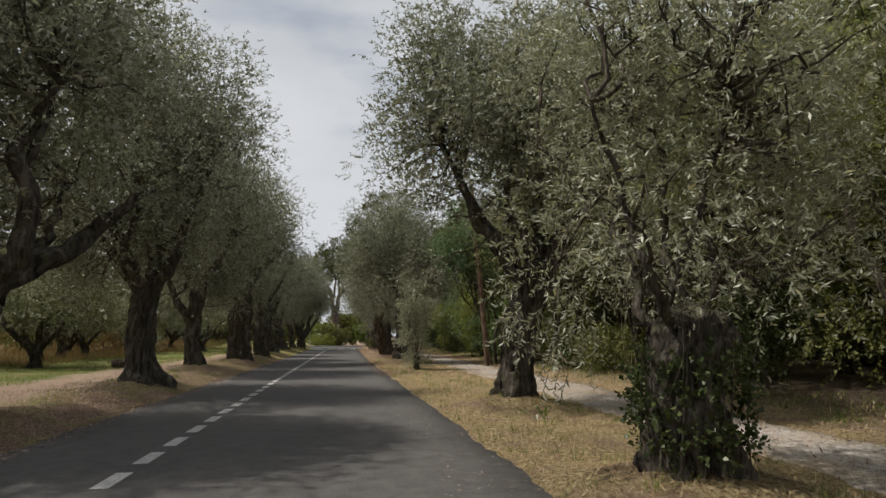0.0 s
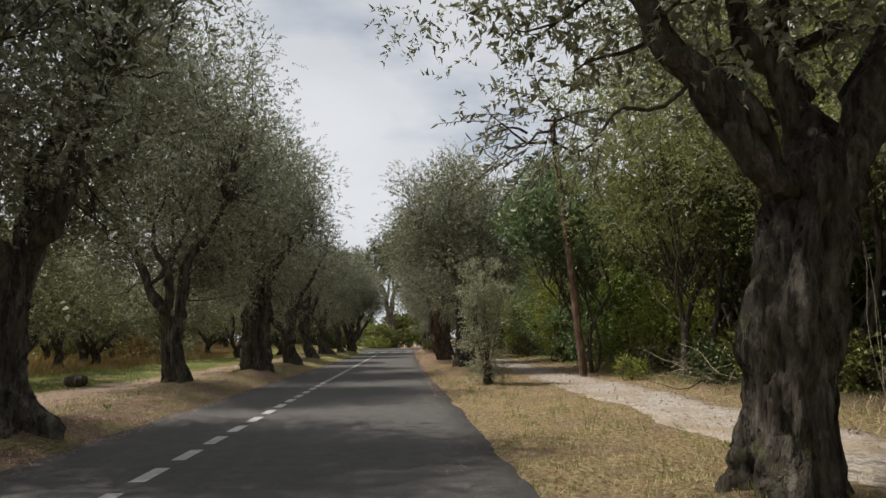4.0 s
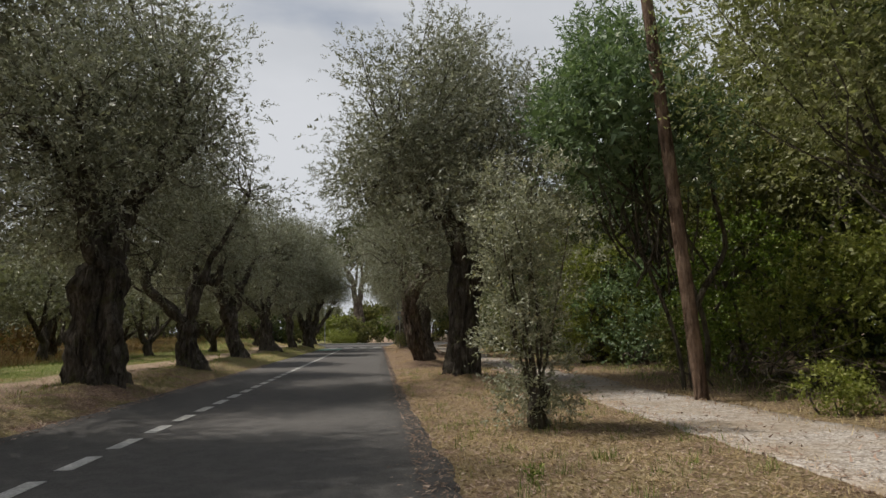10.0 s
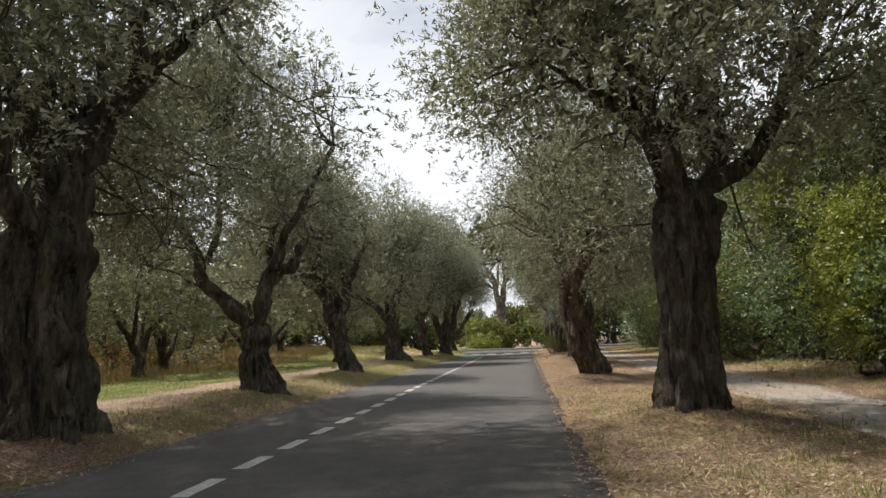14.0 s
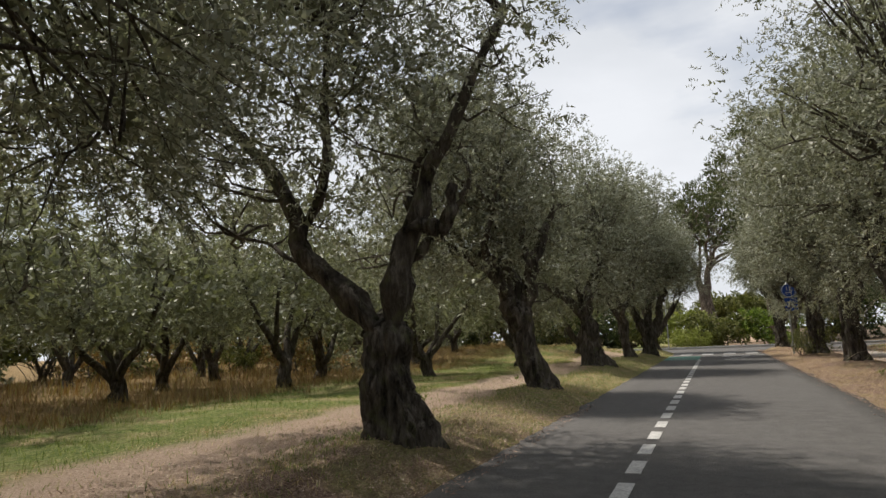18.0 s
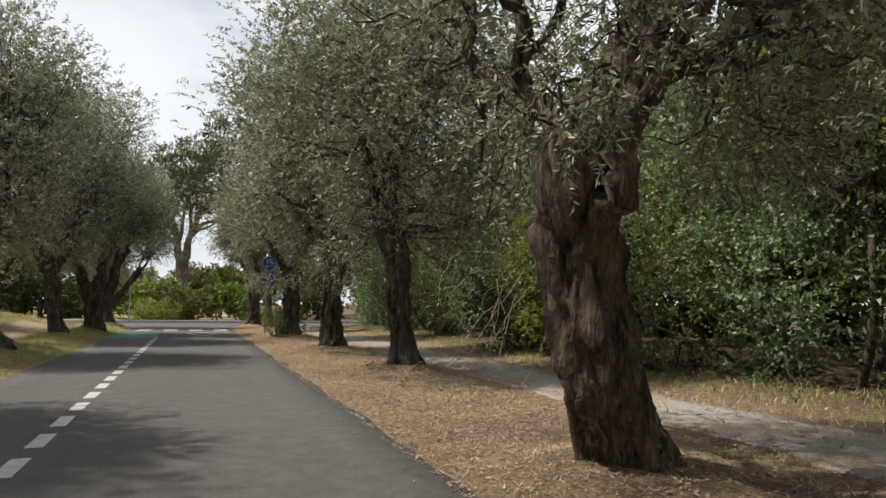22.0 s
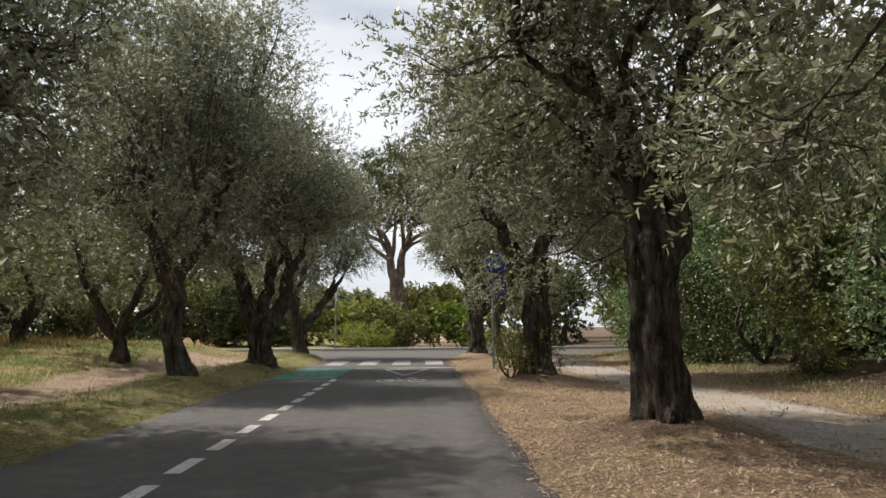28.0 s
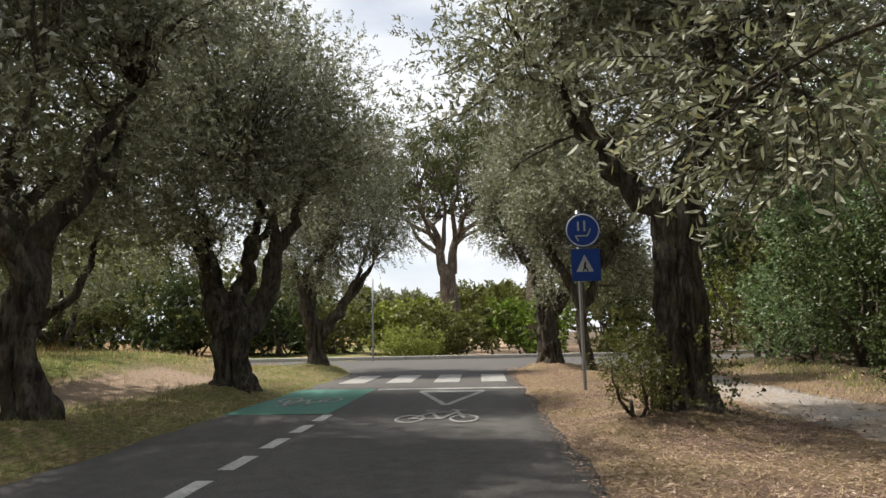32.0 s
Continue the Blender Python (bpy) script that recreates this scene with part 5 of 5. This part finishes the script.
bush(8.2, 40.6, 3.3, 1.0, 1.1, YELLOW_LEAF, 2000, 803, "bright yellow-green bush at the wood's edge", L=0.09, W=0.035)


# ---- small olive, saplings and ivy ----


def shoot_olive(x, y, h, seed):
    """A slim young olive: a bundle of upright shoots, leafy from the foot."""
    rng = np.random.default_rng(seed)
    ob = thing("young_olive_tree", x, y, ground_height(x, y), "slim young olive tree leafy down to its base on the verge", "tree")
    v, f, ax = trunk_mesh(rng, 0.085, 0.42, (0.02, 0), flare=1.3, sides=20, rings=12, amount=0.22)
    part("trunk", quick_mesh("trunk", v, f, True), OLIVE_BARK, ob)
    cs = []
    for i in range(9):
        a = rng.uniform(0, 6.283)
        q = rng.uniform(0.1, 0.42)
        goal = np.array([math.cos(a) * q, math.sin(a) * q, h * rng.uniform(0.72, 1.0)])
        line = bent(rng, (rng.normal(0, 0.05), rng.normal(0, 0.05), 0.3), goal, 12, 0.05)
        v, f = tube(line, np.linspace(0.016, 0.005, 12), 7, False)
        part("stem", quick_mesh("stem", v, f, True), TWIG, ob)
        cs += [p + rng.normal(0, 0.15, 3) for p in line[3::1]]
    for i in range(16):
        a = rng.uniform(0, 6.283)
        cs.append(np.array([math.cos(a) * 0.2, math.sin(a) * 0.2, rng.uniform(0.12, 0.5)]))
    cs = np.array(cs)
    v, f = clump_leaves(rng, cs, rng.uniform(0.13, 0.26, len(cs)), np.array([0, 0, h * 0.3]), 1700, 11, 0.2, 0.05, 0.0145, 0.4, 0.6)
    tagged(part("crown", quick_mesh("crown", v, f), SHOOT_LEAF, ob), kind="stuff")
    return ob


shoot_olive(3.72, 19.85, 2.65, 901)


def ivy(x, y, r, z0, z1, count, seed, leaf, label, spread=0.12):
    rng = np.random.default_rng(seed)
    ob = thing("ivy", x, y, ground_height(x, y), label, "ivy")
    a, z = rng.uniform(0, 6.283, count), rng.uniform(z0, z1, count)
    q = r * (1.12 + 0.25 * np.exp(-z / 0.2)) + np.abs(rng.normal(0, spread, count)) * 0.5
    heads = np.stack([np.cos(a) * q, np.sin(a) * q, z], 1)
    v, f = sprigs(rng, heads, np.stack([np.cos(a) * 0.4, np.sin(a) * 0.4, rng.normal(0.2, 0.6, count)], 1), 6, 0.12, 0.04, 0.03)
    tagged(part("foliage", quick_mesh("foliage", v, f), leaf, ob), kind="stuff")
    lines = []
    for i in range(9):
        b0 = rng.uniform(0, 6.283)
        lines.append(tube([(math.cos(b0 + 0.25 * t) * r * (1.28 - 0.15 * t), math.sin(b0 + 0.25 * t) * r * (1.28 - 0.15 * t), z1 * t) for t in np.linspace(0, 1, 8)], np.linspace(0.014, 0.006, 8), 5, False))
    v, f = merge(lines)
    tagged(part("stem", quick_mesh("stem", v, f, True), TWIG, ob), kind="stuff")


ivy(3.8, 3.95, 0.245, 0.1, 0.72, 330, 910, DARK_LEAF, "dark ivy and suckers clothing an olive trunk", 0.06)
ivy(3.78, 48.95, 0.24, 0.05, 0.8, 190, 911, MID_LEAF, "leafy suckers and dry grass round an olive trunk", 0.35)


def suckers(x, y, seed, n, h, label, bark=None):
    """Bare upright shoots that spring from a trunk's foot."""
    rng = np.random.default_rng(seed)
    ob = thing("sucker_shoots", x, y, ground_height(x, y), label, "shoots")
    for i in range(n):
        a = rng.uniform(0, 6.283)
        line = bent(rng, (math.cos(a) * 0.3, math.sin(a) * 0.3, 0), (math.cos(a) * rng.uniform(0.3, 0.7), math.sin(a) * rng.uniform(0.3, 0.7), h * rng.uniform(0.6, 1)), 9, 0.06)
        v, f = tube(line, np.linspace(0.006, 0.002, 9), 5, False)
        part("shoot", quick_mesh("shoot", v, f, True), bark or TWIG, ob)


suckers(3.85, 3.95, 920, 7, 1.7, "thin pale shoots rising round the ivy-clad olive")

suckers(7.7, 12.9, 921, 9, 2.6, "thin pale saplings at the dark edge of the wood", PALE_TWIG)

# ---- signs, pole and wires ----


def disc(name, r, z, x, y, depth, material, parent, n=40):
    bm = bmesh.new()
    bmesh.ops.create_cone(bm, cap_ends=True, segments=n, radius1=r, radius2=r, depth=depth, matrix=Matrix.Translation((x, y, z)) @ Matrix.Rotation(radians(90), 4, "X"))
    return part(name, bm, material, parent)


def box(name, x, y, z, sx, sy, sz, material, parent, label="", turn=0.0, bevel=0.004):
    bm = bmesh.new()
    bmesh.ops.create_cube(bm, size=1.0, matrix=Matrix.Translation((x, y, z)) @ Matrix.Rotation(radians(turn), 4, "Y") @ Matrix.Diagonal((sx, sy, sz, 1)))
    if bevel:
        bmesh.ops.bevel(bm, geom=bm.edges[:], offset=bevel, segments=2, affect="EDGES")
    return part(name, bm, material, parent, label)


def road_sign():
    s = thing("road_sign", 3.45, 52.9, ground_height(3.45, 52.9), "steel post with round and square blue traffic signs", "sign")
    v, f = tube([(0, 0, z) for z in (-0.2, 0.8, 1.8, 2.86)], [0.03] * 4, 14)
    part("post", quick_mesh("post", v, f, True), STEEL, s)
    r = disc("round_sign", 0.285, 2.53, 0.07, -0.05, 0.012, SIGN_BLUE, s)
    v = []
    n = 44
    for i in range(n):
        a = i / n * 2 * math.pi
        for q, yy in ((0.27, -0.0565), (0.27, -0.060), (0.245, -0.060), (0.245, -0.0565)):
            v.append((0.07 + math.cos(a) * q, yy, 2.53 + math.sin(a) * q))
    fc = [(i * 4 + k, (i + 1) % n * 4 + k, (i + 1) % n * 4 + k + 1, i * 4 + k + 1) for i in range(n) for k in range(3)]
    part("rim", quick_mesh("rim", v, fc), SIGN_WHITE, r)
    for x, z, sx, sz, t in ((0.0, 2.60, 0.03, 0.15, 0), (0.10, 2.60, 0.03, 0.17, 0), (0.05, 2.44, 0.20, 0.022, 0), (0.17, 2.50, 0.022, 0.12, 25), (-0.03, 2.40, 0.022, 0.10, -30)):
        box("pictogram", x, -0.060, z, sx, 0.004, sz, SIGN_WHITE, r, turn=t, bevel=0)
    q = box("square_sign", 0.10, -0.05, 1.97, 0.46, 0.012, 0.52, SIGN_BLUE, s, bevel=0.005)
    bm = bmesh.new()
    bm.faces.new([bm.verts.new(c) for c in ((-0.06, -0.0575, 1.86), (0.22, -0.0575, 1.86), (0.08, -0.0575, 2.14))])
    tri = bmesh.ops.extrude_face_region(bm, geom=bm.faces[:])
    for e in tri["geom"]:
        if isinstance(e, bmesh.types.BMVert):
            e.co.y -= 0.003
    part("white_triangle", bm, SIGN_WHITE, q)
    for x, z, sx, sz, t in ((0.08, 1.96, 0.03, 0.12, 8), (0.06, 1.90, 0.02, 0.07, 25), (0.11, 1.90, 0.02, 0.07, -25)):
        box("pictogram", x, -0.063, z, sx, 0.003, sz, SIGN_DARK, q, turn=t, bevel=0)
    for z in (1.85, 2.1, 2.45, 2.65):
        box("clamp", 0.0, -0.02, z, 0.09, 0.05, 0.03, STEEL, s)


road_sign()


def utility_pole():
    base = (6.38, 21.75)
    p = thing("utility_pole", base[0], base[1], ground_height(*base), "leaning brown wooden utility pole beside the footpath", "pole")
    top = np.array([-0.58, -0.1, 6.45])
    line = [top * t + np.array([0, 0, -0.3 * (1 - t)]) for t in np.linspace(0, 1, 10)]
    v, f = tube(line, np.linspace(0.095, 0.075, 10), 16, True)
    part("post", quick_mesh("post", v, f, True), POLE_WOOD, p)
    for k, z in enumerate((5.8, 6.0, 6.25)):
        c = top * (z / 6.45)
        bm = bmesh.new()
        bmesh.ops.create_cone(bm, cap_ends=True, segments=12, radius1=0.03, radius2=0.02, depth=0.12, matrix=Matrix.Translation((c[0] - 0.13, c[1], c[2])))
        part("insulator", bm, SIGN_WHITE, p)
        box("bracket", c[0] - 0.08, c[1], c[2] - 0.05, 0.16, 0.03, 0.03, STEEL, p)
        for far, name in (((3.2, -34, z + 0.3), "near"), ((-1.2 + 0.1 * k, 42, z + 0.2), "far")):
            if name == "near" and k != 1:
                continue
            w = thing("overhead_wire", base[0] + c[0] - 0.13, base[1] + c[1], c[2] + 0.06 + ground_height(*base), "thin black overhead cable strung from the pole", "cable", "cables of the pole")
            end = np.array([far[0] - c[0], far[1], far[2] - c[2]])
            ts = np.linspace(0, 1, 24)
            pts = [end * t - np.array([0, 0, 1.6 * math.sin(math.pi * t)]) for t in ts]
            v, f = tube(pts, [0.006] * 24, 4, False)
            part("cable", quick_mesh("cable", v, f, True), WIRE, w)


utility_pole()
post = thing("steel_post", -2.1, 66.0, 0.0, "slender grey steel post at the crossing road", "post")
v, f = tube([(0, 0, z) for z in (-0.1, 1, 2, 3.0)], [0.035] * 4, 12)
part("tube", quick_mesh("tube", v, f, True), STEEL, post)


def tree_stump():
    rng = np.random.default_rng(930)
    s = thing("log", -4.65, 19.3, ground_height(-4.65, 19.3), "short weathered brown log lying in the grass", "log")
    line = [(-0.17, 0.02, 0.12), (-0.08, 0.0, 0.125), (0.08, 0, 0.125), (0.19, -0.02, 0.12)]
    v, f = tube(line, [0.11, 0.125, 0.12, 0.10], 18, True, gnarly(rng, 0.08))
    part("wood", quick_mesh("wood", v, f, True), RED_BARK, s)


tree_stump()

# ---- grass and fallen leaves ----


def blades(rng, n, x0, x1, y0, y1, h, w, lie=0.5, skip=None, clump=0.0):
    """Thin blades of grass, one triangle each; lie: how far they lean over."""
    x, y = rng.uniform(x0, x1, n), rng.uniform(y0, y1, n)
    if clump:
        m = max(1, n // 14)
        cx, cy = rng.uniform(x0, x1, m), rng.uniform(y0, y1, m)
        k = rng.integers(0, m, n)
        x, y = cx[k] + rng.normal(0, clump, n), cy[k] + rng.normal(0, clump, n)
    keep = np.array([left_edge(b) - 0.02 > a or a > right_edge(b) + 0.02 for a, b in zip(x, y)])
    keep &= np.array([not on_track(a, b) for a, b in zip(x, y)]) | (rng.random(n) < 0.12)
    if skip:
        keep &= np.array([not skip(a, b) for a, b in zip(x, y)])
    x, y = x[keep], y[keep]
    z = np.array([ground_height(a, b) for a, b in zip(x, y)])
    n = len(x)
    a = rng.uniform(0, 6.283, n)
    d = np.stack([np.cos(a), np.sin(a)], 1)
    hh = h * rng.uniform(0.4, 1.3, n)
    ll = np.clip(rng.normal(lie, 0.25, n), 0, 1.3)
    foot = np.stack([x, y, z - 0.005], 1)
    side = np.stack([-d[:, 1], d[:, 0], np.zeros(n)], 1) * (w * rng.uniform(0.6, 1.3, n))[:, None] / 2
    tip = foot + np.stack([d[:, 0] * hh * np.sin(ll), d[:, 1] * hh * np.sin(ll), hh * np.cos(ll) + 0.006], 1)
    v = np.stack([foot - side, foot + side, tip], 1).reshape(-1, 3)
    return v, np.arange(len(v)).reshape(-1, 3)


def flat_leaves(rng, n, x0, x1, y0, y1, L, W, tilt=0.4, pull=0.0):
    x, y = rng.uniform(x0, x1, n), rng.uniform(y0, y1, n)
    if pull:
        x = x0 + (x1 - x0) * rng.random(n) ** pull
    z = np.array([ground_height(a, b) for a, b in zip(x, y)])
    inside = np.array([left_edge(b) - 0.1 < a < right_edge(b) + 0.1 for a, b in zip(x, y)])
    z = np.where(inside, 0.002, z)
    z = np.where((x > 5.0) & (x < 6.5), np.maximum(z, 0.017), z)
    a = rng.uniform(0, 6.283, n)
    s = rng.uniform(0.6, 1.3, n)
    d = np.stack([np.cos(a), np.sin(a), rng.normal(0.3 * tilt, tilt, n)], 1) * (L * s)[:, None]
    w = np.stack([-np.sin(a), np.cos(a), rng.normal(0, 0.3, n)], 1) * (W * s)[:, None] * 0.5
    c = np.stack([x, y, z + 0.008], 1)
    v = np.stack([c + w, c + d, c - w], 1)
    v[..., 2] = np.maximum(v[..., 2], (z + 0.003)[:, None])
    v = v.reshape(-1, 3)
    return v, np.arange(len(v)).reshape(-1, 3)


def build_grass():
    rng = np.random.default_rng(950)
    path = lambda a, b: 4.95 < a < 6.5
    def stuff(name, vf, material, label):
        tagged(part(name, quick_mesh(name, *vf), material), label, "grass" if "leaves" not in name else "leaf litter", kind="stuff")
    stuff("straw", blades(rng, 76000, 2.4, 5.35, 0.5, 30, 0.085, 0.0048, 1.3, None, 0.09), GRASS_DRY, "flattened dry straw on the sunny verge")
    stuff("straw", blades(rng, 44000, 2.4, 5.35, 26, 60, 0.085, 0.0045, 1.3, None, 0.12), GRASS_DRY, "flattened dry straw among fallen olive leaves")
    stuff("green_tufts", blades(rng, 8000, 2.65, 5.0, 1, 30, 0.10, 0.006, 0.6, None, 0.05), GRASS_GREEN, "small green tufts in the dry verge")
    stuff("path_edge_grass", blades(rng, 15000, 6.1, 8.4, 0, 60, 0.11, 0.009, 0.9), GRASS_DRY, "dry grass along the wood's edge")
    stuff("path_edge_greens", blades(rng, 12000, 7.1, 8.6, 0, 60, 0.13, 0.013, 0.9, path, 0.12), GRASS_GREEN, "green weeds along the wood's edge")
    stuff("verge_grass", blades(rng, 40000, -4.2, -1.3, 2, 40, 0.06, 0.006, 1.1, None, 0.1), GRASS_DRY, "short dry grass beside the road")
    stuff("verge_grass", blades(rng, 52000, -4.6, -1.35, 24, 60, 0.06, 0.006, 0.9, None, 0.10), GRASS_GREEN, "short green and straw-coloured grass along the road's edge")
    stuff("verge_grass", blades(rng, 26000, -5.2, -1.5, 24, 60, 0.07, 0.006, 1.0, None, 0.12), GRASS_DRY, "dry stems among the short grass of the verge")
    stuff("meadow_grass", blades(rng, 80000, -9.5, -2.4, 6, 60, 0.085, 0.008, 0.75, None, 0.14), GRASS_GREEN, "green meadow grass under the olives")
    stuff("field_grass", blades(rng, 34000, -13.5, -7.6, 6, 64, 0.28, 0.013, 0.6, None, 0.16), GRASS_RUST, "tall rust-coloured dry grass in the orchard")
    stuff("field_grass", blades(rng, 18000, -26, -13.5, 6, 66, 0.4, 0.03, 0.5, None, 0.3), GRASS_RUST, "tall rust-coloured grass deep in the orchard")
    stuff("bank_grass", blades(rng, 26000, -18, -3.5, 46, 66, 0.16, 0.010, 0.8, None, 0.2), GRASS_DRY, "straw-coloured grass near the crossing")
    stuff("fallen_leaves", flat_leaves(rng, 100000, 2.45, 5.2, 17, 60, 0.038, 0.0095, 0.22), LITTER, "brown fallen olive leaves on the verge")
    stuff("fallen_leaves", flat_leaves(rng, 34000, -3.6, -1.1, 2, 34, 0.042, 0.011, 0.25), LITTER, "brown fallen olive leaves under the trees")
    stuff("fallen_leaves", flat_leaves(rng, 3000, 2.25, 3.0, 2, 60, 0.03, 0.009, 0.1), LITTER, "dead leaves gathered along the road's edge")
    stuff("fallen_leaves", flat_leaves(rng, 12000, 4.9, 8.6, 2, 60, 0.055, 0.017), LITTER, "dead leaves scattered on the footpath")


build_grass()

bush(3.3, 48.9, 0.8, 0.32, 0.36, MID_LEAF, 520, 960, "leafy olive suckers and weeds at a trunk's foot", L=0.045, W=0.014, name="sucker_bush", clumps=30, stems=4, low=0.0, length=0.14)


def brush_pile(x, y, seed):
    """Dead branches lying under the wood's edge."""
    rng = np.random.default_rng(seed)
    ob = thing("dead_branches", x, y, ground_height(x, y), "tangle of dead grey-brown branches under the bushes", "branches")
    for i in range(34):
        a = rng.uniform(0, 6.283)
        p = np.array([rng.normal(0, 0.35), rng.normal(0, 0.9), rng.uniform(0.02, 0.3)])
        q = p + np.array([math.cos(a), math.sin(a), rng.uniform(-0.1, 0.6)]) * rng.uniform(0.5, 1.3)
        q[2] = max(q[2], 0.02)
        v, f = tube(bent(rng, p, q, 7, 0.07), np.linspace(0.013, 0.004, 7), 5, False)
        part("branch", quick_mesh("branch", v, f, True), PALE_TWIG if i % 2 else TWIG, ob)


brush_pile(7.7, 21.6, 970)
brush_pile(7.7, 18.2, 971)


def hanging_twig(x, y, z, seed, n=7, forward=0.5):
    """A spray of bare pale twigs hanging off a trunk, with a few leaves left."""
    rng = np.random.default_rng(seed)
    ob = thing("hanging_twigs", x, y, z, "pale bare twigs hanging from the olive trunk", "twigs")
    heads, dirs = [], []
    for i in range(n):
        e = np.array([-rng.uniform(0.15, 0.75), rng.uniform(-0.3, forward), -rng.uniform(0.2, 0.95)])
        line = bent(rng, (0.25, 0.1, 0.0), e, 9, 0.09)
        v, f = tube(line, np.linspace(0.003, 0.0012, 9), 4, False)
        part("twig", quick_mesh("twig", v, f, True), PALE_TWIG, ob)
        heads.append(line[-2])
        dirs.append((0, 0, -1.0))
    v, f = sprigs(rng, np.array(heads), np.array(dirs), 4, 0.09, 0.032, 0.009)
    tagged(part("leaf", quick_mesh("leaf", v, f), SHOOT_LEAF, ob), kind="stuff")


hanging_twig(2.5, 31.8, 1.3, 972, 8, 0.05)
hanging_twig(3.15, 32.7, 1.3, 974, 4, 0.1)
hanging_twig(3.75, 38.1, 1.9, 973, 5)


def weed(x, y, h, seed, leaf, label):
    """A small broad-leaved weed on the verge."""
    rng = np.random.default_rng(seed)
    ob = thing("weed", x, y, ground_height(x, y), label, "weed", "weeds of the verge")
    heads, dirs = [], []
    for i in range(5):
        a = rng.uniform(0, 6.283)
        line = bent(rng, (0, 0, -0.01), (math.cos(a) * h * 0.5, math.sin(a) * h * 0.5, h * rng.uniform(0.6, 1.0)), 6, 0.01)
        v, f = tube(line, np.linspace(0.003, 0.0015, 6), 4, False)
        part("stem", quick_mesh("stem", v, f, True), leaf, ob)
        heads += [line[2], line[4]]
        dirs += [line[4] - line[2], line[5] - line[4]]
    v, f = sprigs(rng, np.array(heads), np.array(dirs), 5, 0.05, 0.03, 0.016)
    tagged(part("leaf", quick_mesh("leaf", v, f), leaf, ob), kind="stuff")


rng_weeds = np.random.default_rng(980)
weed(4.0, 7.75, 0.16, 981, BRIGHT_LEAF, "small bright green seedling on the straw verge")
for i in range(14):
    wy = rng_weeds.uniform(3, 58)
    side = i % 3
    wx = rng_weeds.uniform(2.9, 4.8) if side == 0 else rng_weeds.uniform(6.7, 8.0) if side == 1 else rng_weeds.uniform(-4.2, -1.8)
    weed(wx, wy, rng_weeds.uniform(0.06, 0.12), 982 + i, GRASS_GREEN if i % 2 else BRIGHT_LEAF, "small leafy green weed in the dry grass")
